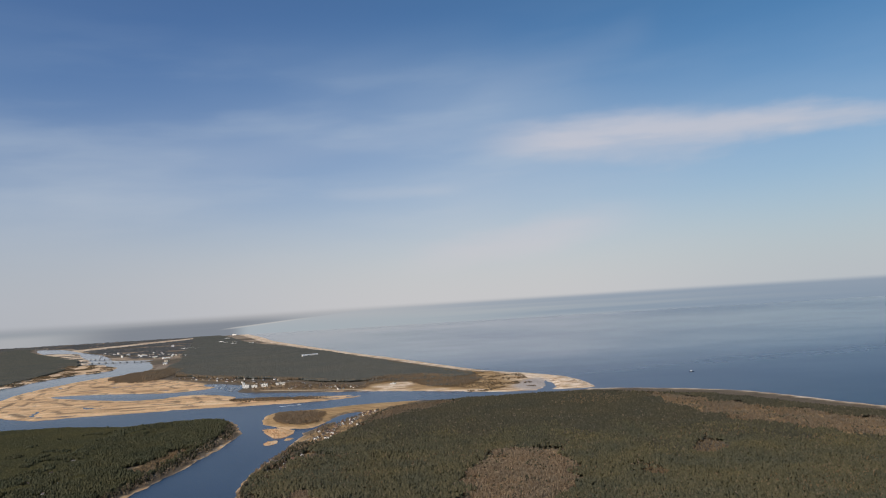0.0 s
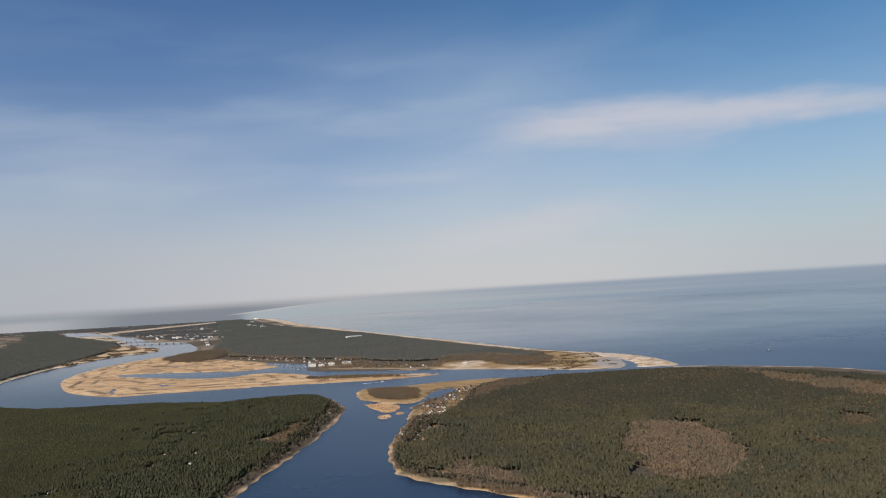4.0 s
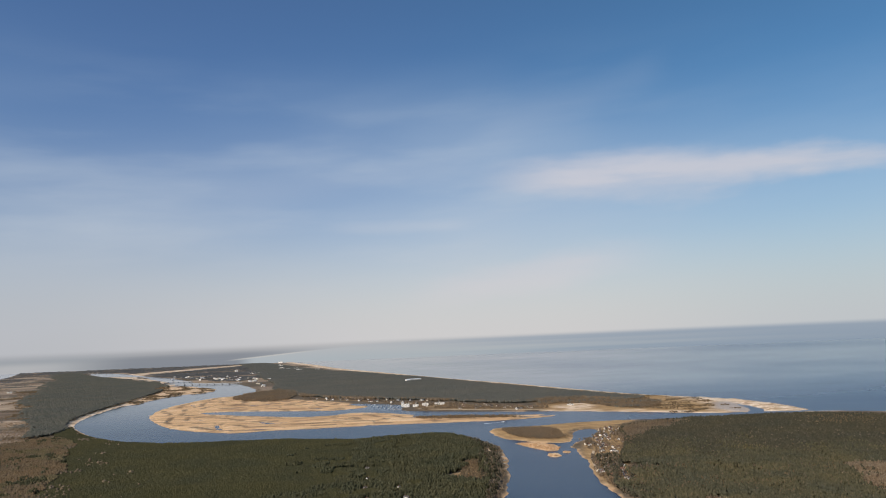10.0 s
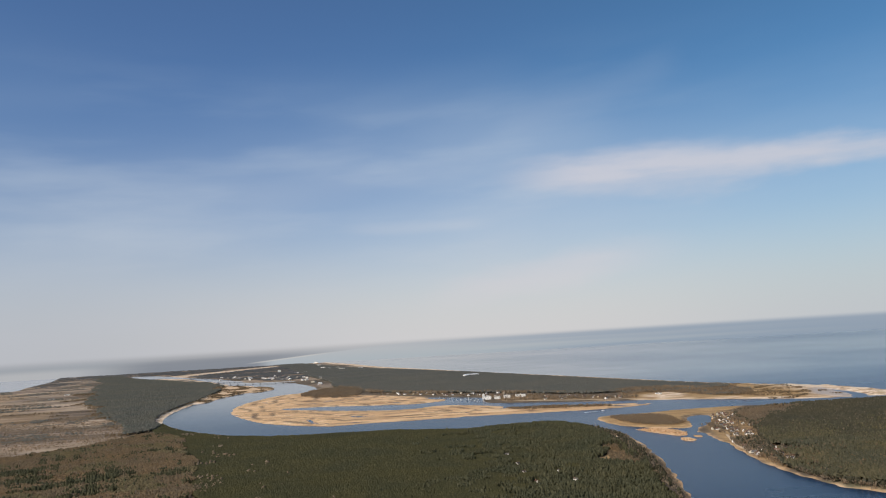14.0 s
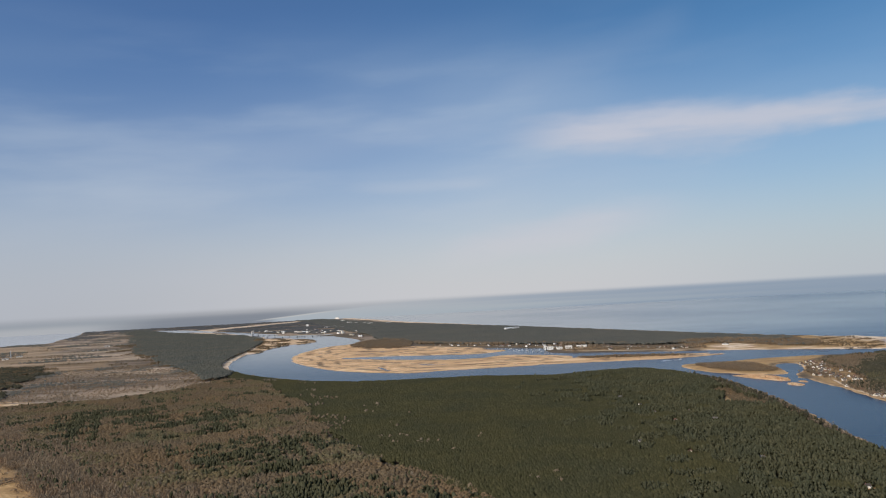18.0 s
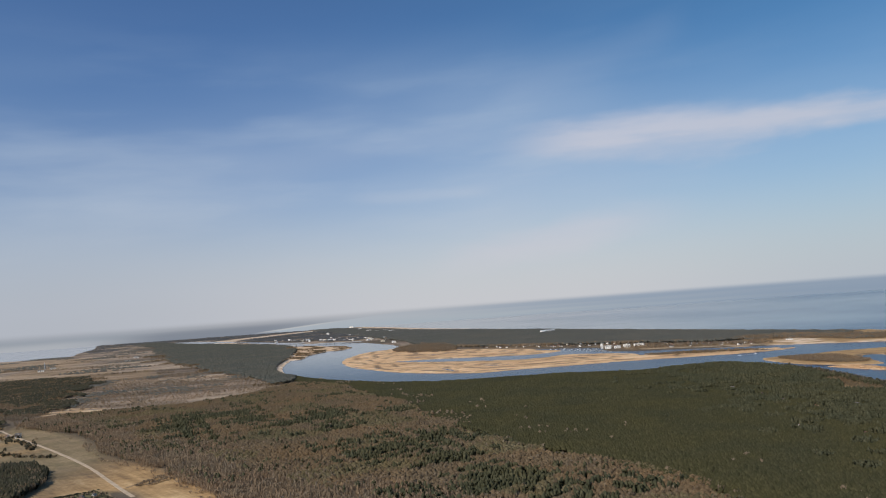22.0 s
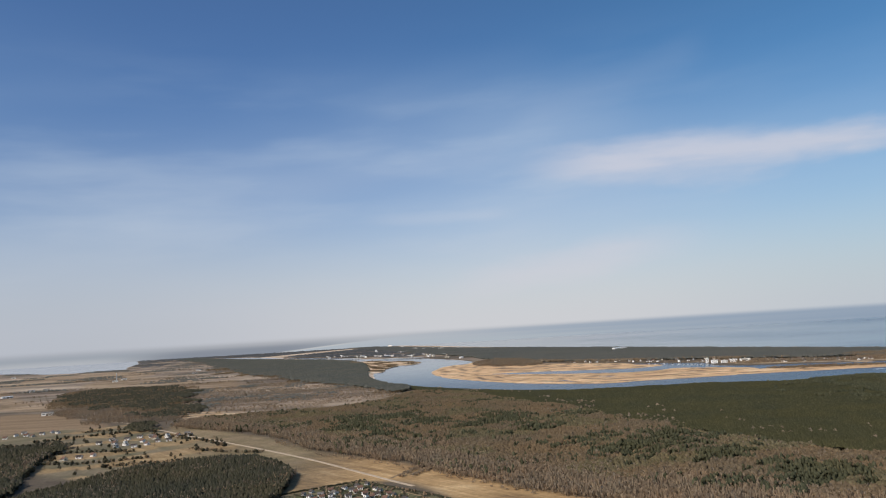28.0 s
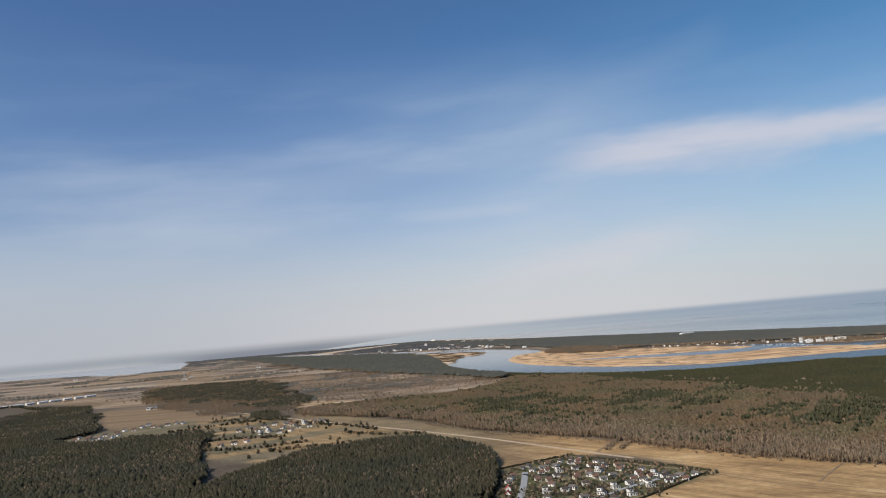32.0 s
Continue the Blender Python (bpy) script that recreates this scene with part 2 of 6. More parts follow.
PINE_OLD = foliage("old_pine_needles", [(0, (0.083, 0.084, 0.047)), (0.7, (0.104, 0.104, 0.059)), (1, (0.139, 0.133, 0.077))], 40, (1.2, 1.1, 1.0))
# distant stands: haze is put into these base colours, paler and greyer
PINE_MID = foliage("hazed_bend_conifers", [(0, (0.122, 0.127, 0.104)), (0.6, (0.149, 0.150, 0.123)), (1, (0.183, 0.176, 0.146))], 120, (1.2, 1.12, 1.04))
PINE_FAR = foliage("hazed_far_conifers", [(0, (0.141, 0.143, 0.120)), (0.6, (0.160, 0.161, 0.137)), (1, (0.188, 0.183, 0.155))], 160, (1.2, 1.12, 1.06))
WOODS_FAR = foliage("hazed_far_woods", [(0, (0.135, 0.135, 0.128)), (0.6, (0.165, 0.160, 0.150)), (1, (0.215, 0.200, 0.180))], 260, (0.8, 0.82, 0.84))
TWIGS = foliage("bare_birch_twigs", [(0, (0.196, 0.144, 0.088)), (0.6, (0.225, 0.166, 0.101)), (1, (0.267, 0.201, 0.123))], 60, (1.18, 1.06, 0.92))
TWIGS_GREY = foliage("bare_grey_twigs", [(0, (0.218, 0.166, 0.112)), (0.6, (0.255, 0.196, 0.133)), (1, (0.325, 0.258, 0.182))], 45, (1.15, 1.04, 0.92))
TWIGS_OLIVE = foliage("budding_willow_twigs", [(0, (0.165, 0.135, 0.074)), (0.6, (0.204, 0.169, 0.092)), (1, (0.261, 0.215, 0.122))], 40, (1.12, 1.04, 0.95))
TWIGS_WARM = foliage("bare_alder_twigs", [(0, (0.255, 0.190, 0.126)), (0.6, (0.321, 0.242, 0.160)), (1, (0.403, 0.317, 0.207))], 30, (1.1, 1.0, 0.92))
REED = foliage("dry_reed", [(0, (0.56, 0.325, 0.155)), (0.6, (0.70, 0.435, 0.225)), (1, (0.80, 0.53, 0.30))], 25, (0.9, 0.85, 0.8))
BARK = plain("bark", (0.20, 0.15, 0.11), 0.9)

# the ground: its cover is kept with the mesh as weights
GROUND, n, l, b = material("ground")


def weight(name):
    a = n.new("ShaderNodeAttribute")
    a.attribute_name = name
    return a.outputs["Fac"]


lump, grain = noise_at(n, l, 28, 5), noise_at(n, l, 2.5, 4)
floor_c = ramp(n, l, lump, [(0.3, (0.105, 0.080, 0.055)), (0.7, (0.165, 0.128, 0.088))])
rows_n = noise_at(n, l, 1, 5, (1 / 230, 1 / 19, 1))
hay = mix(n, l, 0.5, noise_at(n, l, 1, 7, (1 / 60, 1 / 5, 1), 0.6, turn=0.84), noise_at(n, l, 1, 7, (1 / 40, 1 / 14, 1), 0.6))
grass_c = ramp(n, l, hay, [(0.31, (0.17, 0.105, 0.058)), (0.45, (0.385, 0.236, 0.106)), (0.55, (0.51, 0.322, 0.148)), (0.66, (0.67, 0.462, 0.242))])
green_c = ramp(n, l, lump, [(0.3, (0.145, 0.128, 0.070)), (0.5, (0.208, 0.170, 0.098)), (0.7, (0.300, 0.226, 0.138))])
lawn_c = ramp(n, l, noise_at(n, l, 7, 4), [(0.32, (0.075, 0.084, 0.036)), (0.5, (0.125, 0.120, 0.056)), (0.68, (0.24, 0.19, 0.105))])
plough_c = ramp(n, l, rows_n, [(0.35, (0.225, 0.150, 0.085)), (0.62, (0.315, 0.215, 0.125))])
marsh_c = ramp(n, l, rows_n, [(0.36, (0.185, 0.142, 0.105)), (0.47, (0.290, 0.218, 0.155)), (0.56, (0.345, 0.262, 0.188)), (0.66, (0.46, 0.362, 0.272))])
fields_c = ramp(n, l, noise_at(n, l, 1, 4, (1 / 520, 1 / 120, 1), 0.45), [(0.40, (0.7, 0.68, 0.66)), (0.5, (1.0, 1.0, 1.0)), (0.58, (1.3, 1.27, 1.2))])
marsh_c = mix(n, l, 1.0, marsh_c, fields_c, "MULTIPLY")
bog_n = noise_at(n, l, 1, 6, (1 / 210, 1 / 62, 1), 0.62)
marsh_c = mix(n, l, 1.0, marsh_c, ramp(n, l, bog_n, [(0.36, (0.60, 0.62, 0.60)), (0.46, (0.92, 0.92, 0.90)), (0.56, (1.0, 1.0, 1.0)), (0.66, (1.28, 1.24, 1.22))]), "MULTIPLY")
sand_c = ramp(n, l, noise_at(n, l, 1, 6, (1 / 40, 1 / 16, 1)), [(0.35, (0.36, 0.235, 0.145)), (0.46, (0.63, 0.440, 0.275)), (0.62, (0.88, 0.715, 0.535))])
reed_c = ramp(n, l, noise_at(n, l, 1, 6, (1 / 150, 1 / 16, 1), 0.5), [(0.32, (0.44, 0.265, 0.138)), (0.42, (0.60, 0.375, 0.195)), (0.54, (0.73, 0.468, 0.252)), (0.68, (0.83, 0.590, 0.352))])
c = floor_c
for key, col in (("marsh", marsh_c), ("plough", plough_c), ("green", green_c), ("grass", grass_c), ("lawn", lawn_c), ("reed", reed_c), ("creek", (0.13, 0.092, 0.062)), ("sand", sand_c), ("silt", (0.43, 0.375, 0.335))):
    c = mix(n, l, weight(key), c, col)
c = mix(n, l, 1.0, c, ramp(n, l, grain, [(0.3, (0.8, 0.8, 0.8)), (0.7, (1.12, 1.12, 1.12))]), "MULTIPLY")
l.new(c, b.inputs["Base Color"])
b.inputs["Roughness"].default_value, b.inputs["Specular IOR Level"].default_value = 0.95, 0.1
bump(n, l, b, grain, 0.8, 0.5)

WATER, n, l, b = material("water")
wide = noise_at(n, l, 1, 3, (1 / 1300, 1 / 1900, 1), 0.45)
near_w = noise_at(n, l, 1, 4, (1 / 210, 1 / 130, 1), 0.5)
place = n.new("ShaderNodeSeparateXYZ")
l.new(n.new("ShaderNodeNewGeometry").outputs["Position"], place.inputs[0])


def step(v, lo, hi, out0=0.0, out1=1.0):
    m = n.new("ShaderNodeMapRange")
    m.interpolation_type = "SMOOTHSTEP"
    l.new(v, m.inputs["Value"])
    for k, value in zip(("From Min", "From Max", "To Min", "To Max"), (lo, hi, out0, out1)):
        m.inputs[k].default_value = value
    return m.outputs["Result"]


def both(op, a, b_):
    m = n.new("ShaderNodeMath")
    m.operation, m.use_clamp = op, True
    for i, v in enumerate((a, b_)):
        if isinstance(v, float):
            m.inputs[i].default_value = v
        else:
            l.new(v, m.inputs[i])
    return m.outputs[0]


# the open sea to the east is ruffled by wind, the bay and the lake in the west lie calm
east = both("MULTIPLY", step(place.outputs[0], -1500, 1500), step(place.outputs[1], 12000, 1500, 0.45, 1.0))
gusts = both("ADD", both("MULTIPLY", step(wide, 0.30, 0.70), 0.75), both("MULTIPLY", step(near_w, 0.35, 0.7), 0.25))
inland = both("MULTIPLY", step(place.outputs[1], 1900, 900), 0.42)
ruffled = both("ADD", both("MULTIPLY", east, 0.30), both("ADD", inland, both("MULTIPLY", both("MULTIPLY", gusts, step(place.outputs[0], -1500, -200)), 0.24)))
# the open sea gets a lighter blue base colour than the river
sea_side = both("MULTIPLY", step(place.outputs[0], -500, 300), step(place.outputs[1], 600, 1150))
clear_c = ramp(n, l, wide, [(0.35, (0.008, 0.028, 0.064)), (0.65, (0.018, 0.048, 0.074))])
water_c = mix(n, l, sea_side, clear_c, (0.048, 0.078, 0.128))
# the western lake's pale grey puts the hazy sky's reflection into its base colour
l.new(mix(n, l, step(place.outputs[0], -1900, -2500), water_c, (0.20, 0.20, 0.205)), b.inputs["Base Color"])
l.new(step(ruffled, 0.0, 1.0, 0.10, 0.36), b.inputs["Roughness"])
l.new(step(ruffled, 0.0, 1.0, 0.5, 0.33), b.inputs["Specular IOR Level"])
b.inputs["IOR"].default_value = 1.33
bump(n, l, b, noise_at(n, l, 1, 3, (1 / 9, 1 / 5, 1)), 0.05, 0.2)

WHITE = plain("white_render", (0.88, 0.82, 0.73), 0.8)
CREAM = plain("cream_render", (0.66, 0.58, 0.44), 0.8)
GREYW = plain("grey_boards", (0.42, 0.41, 0.39), 0.8)
ROOF_DARK = plain("dark_roof_sheet", (0.085, 0.068, 0.056), 0.85)
ROOF_GREY = plain("grey_roof_sheet", (0.165, 0.145, 0.125), 0.85)
ROOF_BROWN = plain("brown_roof_tiles", (0.17, 0.095, 0.065), 0.85)
ROOF_RED = plain("red_roof_tiles", (0.42, 0.085, 0.055), 0.75)
GLASS, n, l, b = material("window_glass")
b.inputs["Base Color"].default_value, b.inputs["Roughness"].default_value = (0.03, 0.035, 0.04, 1), 0.08
DIRT = plain("sandy_road", (0.60, 0.455, 0.305), 0.95, 0, 0.15, 4)
RUT = plain("brown_ruts", (0.30, 0.205, 0.115), 0.95, 0, 0.25, 6)
ASPHALT = plain("asphalt", (0.13, 0.125, 0.12), 0.9, 0, 0.15, 4)
CONCRETE = plain("concrete", (0.42, 0.41, 0.39), 0.85)
STEEL = plain("painted_steel", (0.45, 0.46, 0.47), 0.5, 0.3)
BRICK = plain("brick", (0.30, 0.14, 0.09), 0.85)
FLATS_WHITE = plain("bright_white_render", (0.95, 0.89, 0.80), 0.8, 0, 0.05)
HULL = plain("white_hull", (0.80, 0.80, 0.79), 0.35)
HULL_DARK = plain("dark_hull", (0.05, 0.06, 0.08), 0.45)
FOAM = plain("foam", (0.72, 0.75, 0.78), 0.9)


# ---- plan ----
def smooth(points, closed=True, step=6):
    """A Catmull-Rom line through the points."""
    p = np.array(points, float)
    k = len(p)
    out = []
    for i in range(k if closed else k - 1):
        if closed:
            a, b_, c_, d = p[(i - 1) % k], p[i], p[(i + 1) % k], p[(i + 2) % k]
        else:
            a, b_, c_, d = p[max(i - 1, 0)], p[i], p[i + 1], p[min(i + 2, k - 1)]
        for u in np.arange(step) / step:
            out.append(0.5 * (2 * b_ + (c_ - a) * u + (2 * a - 5 * b_ + 4 * c_ - d) * u * u + (3 * b_ - a - 3 * c_ + d) * u ** 3))
    if not closed:
        out.append(p[-1])
    return np.array(out)


def signed(pts, poly):
    """Distance of each point from the outline, positive inside."""
    inside = np.zeros(len(pts), bool)
    best = np.full(len(pts), 1e9)
    x, y = pts[:, 0], pts[:, 1]
    for (ax, ay), (bx, by) in zip(poly, np.roll(poly, -1, 0)):
        dx, dy = bx - ax, by - ay
        u = np.clip(((x - ax) * dx + (y - ay) * dy) / (dx * dx + dy * dy + 1e-9), 0, 1)
        best = np.minimum(best, (x - ax - u * dx) ** 2 + (y - ay - u * dy) ** 2)
        if dy != 0:
            inside ^= ((ay > y) != (by > y)) & (x < ax + (y - ay) / dy * dx)
    return np.where(inside, 1, -1) * np.sqrt(best)


def wavy(pts, size, seed=0.0):
    """Smooth noise from about -1 to 1 in lumps of that size: a few crossed waves."""
    x, y = pts[:, 0] / size, pts[:, 1] / size
    v = np.zeros(len(pts))
    rng = np.random.RandomState(int(seed * 10) + 7)
    for _ in range(9):
        a, f, ph = rng.uniform(0, 6.283), rng.uniform(1.5, 7.0), rng.uniform(0, 6.283)
        v += np.sin((x * math.cos(a) + y * math.sin(a)) * f + ph)
    return v / 3.2


# land north of the river, with the reed beds that hang on it
SEA_SHORE = [(-2349, 7513), (-1870, 6550), (-1480, 5400), (-1060, 4230), (-820, 3500), (-579, 2905), (-319, 2265), (-160, 1905), (-47, 1635), (38, 1433), (88, 1343), (143, 1268), (184, 1192), (201, 1112), (201, 1032)]
NORTH_BANK = [(173, 1026), (97, 1033), (60, 1042), (3, 1075), (-70, 1116), (-139, 1149), (-218, 1176), (-271, 1198), (-323, 1224), (-367, 1250), (-379, 1305), (-376, 1355), (-442, 1417), (-486, 1438), (-473, 1397), (-443, 1365)]
REED_SHORE = [(-471, 1326), (-518, 1314), (-592, 1338), (-680, 1367), (-747, 1375), (-742, 1348), (-641, 1276), (-556, 1228), (-509, 1216), (-465, 1246), (-422, 1242), (-377, 1205), (-321, 1146), (-269, 1130), (-207, 1117), (-154, 1107), (-141, 1086), (-187, 1060), (-237, 1053), (-309, 1054), (-392, 1058), (-468, 1049), (-546, 1044), (-597, 1034), (-650, 1063), (-712, 1117), (-779, 1219), (-837, 1338), (-875, 1495), (-876, 1619), (-859, 1754), (-811, 1819)]
WEST_SHORE = [(-806, 1950), (-867, 2137), (-920, 2250), (-972, 2369), (-1079, 2505), (-1184, 2582), (-1320, 2841), (-1520, 3181), (-1733, 3476), (-1993, 3873), (-2230, 4197), (-2446, 4385), (-2992, 4584), (-4358, 7261)]
LAND_NORTH = smooth(SEA_SHORE + NORTH_BANK + REED_SHORE + WEST_SHORE)
# land south of the river, west of the side channel
LAND_SOUTH = smooth([(-270, 452), (-262, 519), (-252, 598), (-245, 661), (-242, 725), (-242, 794), (-253, 838), (-270, 883), (-291, 914), (-322, 925), (-368, 916), (-419, 910), (-471, 927), (-533, 938), (-615, 938), (-692, 960), (-754, 1005), (-810, 1063), (-870, 1148), (-915, 1223), (-942, 1290), (-978, 1418), (-1007, 1576), (-1029, 1732), (-1067, 1920), (-1081, 2074), (-1056, 2219), (-1106, 2339), (-1231, 2443), (-1344, 2688), (-1461, 2809), (-1661, 3121), (-1965, 3557), (-2273, 4052), (-2438, 4313), (-2983, 4512), (-4328, 7083), (-10199, 8406), (-6500, -2500), (-300, -2500), (-275, 0), (-276, 311)])
# land east of the side channel, with the wooded point
LAND_EAST = smooth([(-170, 694), (-177, 622), (-176, 559), (-168, 512), (-153, 486), (-118, 456), (-64, 412), (20, 363), (157, 313), (500, 60), (900, -600), (1300, -600), (900, 50), (643, 448), (514, 596), (434, 736), (391, 842), (354, 911), (275, 975), (205, 1008), (128, 997), (61, 993), (-4, 990), (-52, 997), (-118, 995), (-159, 982), (-198, 969), (-227, 968), (-245, 947), (-242, 906), (-232, 866), (-211, 841), (-180, 819), (-166, 822), (-155, 855), (-148, 898), (-132, 919), (-118, 917), (-121, 887), (-137, 847), (-157, 817), (-169, 789), (-168, 760)])
FLATS = [smooth([(-223, 826), (-205, 830), (-186, 811), (-181, 785), (-190, 764), (-203, 775), (-212, 797)]), smooth([(-202, 741), (-191, 752), (-187, 732), (-196, 726)]), smooth([(-183, 757), (-176, 762), (-175, 750), (-181, 747)])]
SPIT_POOL = smooth([(148, 1159), (154, 1124), (156, 1093), (154, 1055), (134, 1018), (109, 1006), (112, 1024), (124, 1048), (134, 1077), (140, 1119)])
SPIT_FLAT = smooth([(89, 1066), (114, 1144), (135, 1164), (152, 1155), (148, 1104), (132, 1055), (110, 1032)])
LAKE = smooth([(-8863, 4568), (-4151, 3758), (-3189, 3479), (-2565, 2959), (-2322, 3030), (-2494, 3424), (-2725, 3997), (-3203, 4944), (-3618, 5696), (-4358, 7261), (-10207, 8567)])
SANDBAR = smooth([(-1150, 2340), (-1030, 2220), (-965, 2120), (-950, 2000), (-1000, 1930), (-1010, 1780), (-1000, 1660), (-1030, 1640), (-1075, 1850), (-1120, 2060), (-1190, 2260)])
# where the river ends in the woods, between it and the lake
LAND_FAR = smooth([(-2420, 4360), (-2700, 4300), (-3050, 4560), (-3650, 5650), (-4500, 7400), (-4200, 7400), (-3300, 5650), (-2900, 4700), (-2560, 4480)])
MUDFLAT = smooth([(-1990, 3560), (-1930, 3330), (-1640, 2900), (-1380, 2560), (-1230, 2400), (-1215, 2480), (-1330, 2700), (-1530, 3050), (-1720, 3380)])
# covers
REED_BED = smooth([(-442, 1359), (-490, 1442), (-603, 1568), (-691, 1656), (-782, 1838), (-920, 1833), (-949, 1352), (-666, 956), (-111, 1054), (-134, 1128), (-370, 1228)])
FOREST_FAR_BANK = smooth([(-2028, 5926), (-1500, 4925), (-930, 3430), (-650, 2860), (-540, 2620), (-395, 2310), (-255, 1980), (-166, 1770), (-66, 1530), (-14, 1415), (16, 1345), (40, 1285), (10, 1262), (-55, 1330), (-110, 1335), (-165, 1290), (-252, 1343), (-305, 1409), (-455, 1516), (-606, 1659), (-697, 1842), (-767, 1992), (-820, 2242), (-970, 2681), (-1157, 3296), (-1513, 4396)])
ALDER_CARR = smooth([(-790, 1690), (-770, 1860), (-700, 1890), (-650, 1720), (-645, 1600), (-690, 1560)])
PINE_EAST = smooth([(-147, 665), (-169, 580), (-157, 507), (-109, 462), (-53, 420), (31, 372), (168, 323), (480, 100), (660, 150), (524, 517), (388, 708), (342, 806), (300, 866), (258, 906), (205, 946), (150, 962), (94, 966), (-4, 958), (-68, 927), (-94, 882), (-109, 795)])
GLADE_EAST = smooth([(-10, 480), (-2, 542), (22, 607), (53, 624), (84, 606), (88, 565), (78, 518), (52, 450), (26, 432), (0, 440)])
MEADOW_EAST = smooth([(-172, 520), (-160, 516), (-134, 500), (-122, 470), (-118, 430), (-150, 430), (-168, 470)])
THICKET_EAST = smooth([(-134, 508), (-118, 520), (-96, 494), (-80, 446), (-60, 415), (-110, 430), (-124, 460)])
GLADE_NORTH = smooth([(244, 912), (265, 888), (293, 822), (327, 757), (351, 713), (374, 664), (400, 610), (352, 556), (320, 588), (298, 630), (274, 676), (252, 726), (243, 800), (238, 850)])
GLADE_SMALL = smooth([(110, 511), (134, 537), (146, 506), (121, 496)])
GLADE_MID = smooth([(180, 575), (208, 622), (212, 570), (190, 552)])
GLADE_SOUTH = smooth([(-289, 693), (-268, 717), (-264, 671), (-269, 618), (-292, 630)])
PINE_SOUTH = smooth([(-472, 264), (-290, 255), (-284, 308), (-277, 513), (-267, 608), (-262, 713), (-264, 788), (-277, 867), (-298, 910), (-337, 908), (-419, 897), (-471, 914), (-538, 926), (-615, 925), (-691, 948), (-753, 992), (-811, 1050), (-871, 1135), (-899, 1181), (-846, 1035), (-738, 861), (-642, 634), (-587, 504), (-555, 456), (-500, 354), (-476, 262)])
MIXED_SOUTH = smooth([(-500, 349), (-560, 466), (-589, 504), (-644, 634), (-740, 861), (-847, 1041), (-901, 919), (-966, 860), (-1040, 842), (-1101, 813), (-1085, 768), (-1012, 712), (-946, 644), (-881, 553), (-827, 505), (-790, 461), (-750, 414), (-709, 377), (-654, 343), (-610, 263), (-506, 213)])
BEND_FOREST = smooth([(-957, 1351), (-990, 1500), (-1015, 1680), (-1080, 1930), (-1150, 2220), (-1230, 2440), (-1370, 2690), (-1700, 3140), (-2010, 3570), (-2320, 4060), (-2470, 4330), (-2620, 4430), (-2480, 4040), (-2130, 3400), (-1830, 2760), (-1560, 2215), (-1330, 1760), (-1190, 1510), (-1075, 1345), (-990, 1230), (-930, 1120), (-900, 1040), (-880, 1110)])
BEND_FAR = smooth([(-2470, 4330), (-2560, 4560), (-2900, 5300), (-3250, 6200), (-3560, 6900), (-3760, 6900), (-3400, 6050), (-2980, 5080), (-2620, 4300), (-2330, 3760), (-2250, 3800)])
WEST_WOODS = [
    smooth([(-1587, 1397), (-1600, 1530), (-1400, 1493), (-1313, 1311), (-1200, 1060), (-1118, 901), (-1154, 872), (-1250, 985), (-1337, 1063), (-1430, 1129)]),
    smooth([(-1218, 642), (-1262, 648), (-1295, 665), (-1315, 697), (-1305, 736), (-1319, 783), (-1365, 849), (-1447, 969), (-1549, 1118), (-1673, 1185), (-1811, 1283), (-1840, 940), (-1575, 510), (-1097, 307), (-1042, 412), (-1082, 516), (-1107, 569), (-1123, 613), (-1151, 668), (-1173, 660), (-1208, 663)]),
    smooth([(-1033, 397), (-1020, 454), (-1000, 507), (-979, 522), (-949, 532), (-922, 526), (-896, 497), (-878, 446), (-875, 359), (-903, 259), (-1030, 256)]),
]
PLOUGHED = smooth([(-1453, 1030), (-1345, 1003), (-1290, 935), (-1249, 882), (-1190, 826), (-1186, 788), (-1232, 778), (-1279, 761), (-1331, 815), (-1400, 930)])
HAMLET_WEST = smooth([(-1269, 655), (-1314, 726), (-1288, 756), (-1226, 800), (-1190, 770), (-1180, 715), (-1221, 660), (-1240, 635)])
OLIVE_FIELD = smooth([(-1177, 694), (-1200, 746), (-1189, 781), (-1158, 760), (-1139, 719), (-1152, 697)])
BARE_WEST = smooth([(-1400, 1070), (-1297, 1040), (-1186, 958), (-1146, 913), (-1114, 843), (-1138, 822), (-1184, 830), (-1244, 870), (-1311, 948)])
CLUMP = smooth([(-1132, 761), (-1146, 800), (-1130, 812), (-1107, 760), (-1083, 733), (-1110, 735)])
MEADOW = smooth([(-1205, 749), (-1143, 662), (-1111, 579), (-1070, 516), (-1021, 496), (-985, 537), (-966, 620), (-1086, 738), (-1149, 825)])
HAY_STRIP = smooth([(-1096, 784), (-1016, 712), (-950, 645), (-886, 557), (-832, 509), (-785, 459), (-747, 414), (-709, 377), (-632, 313), (-649, 191), (-780, 293), (-812, 345), (-777, 378), (-815, 441), (-877, 420), (-895, 487), (-922, 528), (-980, 529), (-1025, 621)])
MARSH = smooth([(-862, 1035), (-910, 1186), (-1034, 1303), (-1213, 1646), (-1429, 1963), (-1664, 2597), (-1938, 3251), (-2428, 2988), (-3019, 3184), (-4429, 3482), (-4278, 1692), (-1833, 1323), (-1527, 1085), (-1368, 995), (-1214, 857), (-1095, 823), (-966, 860), (-901, 919)])
STRIP_FIELDS = smooth([(-1134, 908), (-1107, 916), (-1044, 887), (-992, 858), (-959, 887), (-925, 926), (-886, 955), (-840, 985), (-851, 941), (-888, 906), (-931, 848), (-987, 811), (-1024, 810), (-1072, 809), (-1114, 849)])
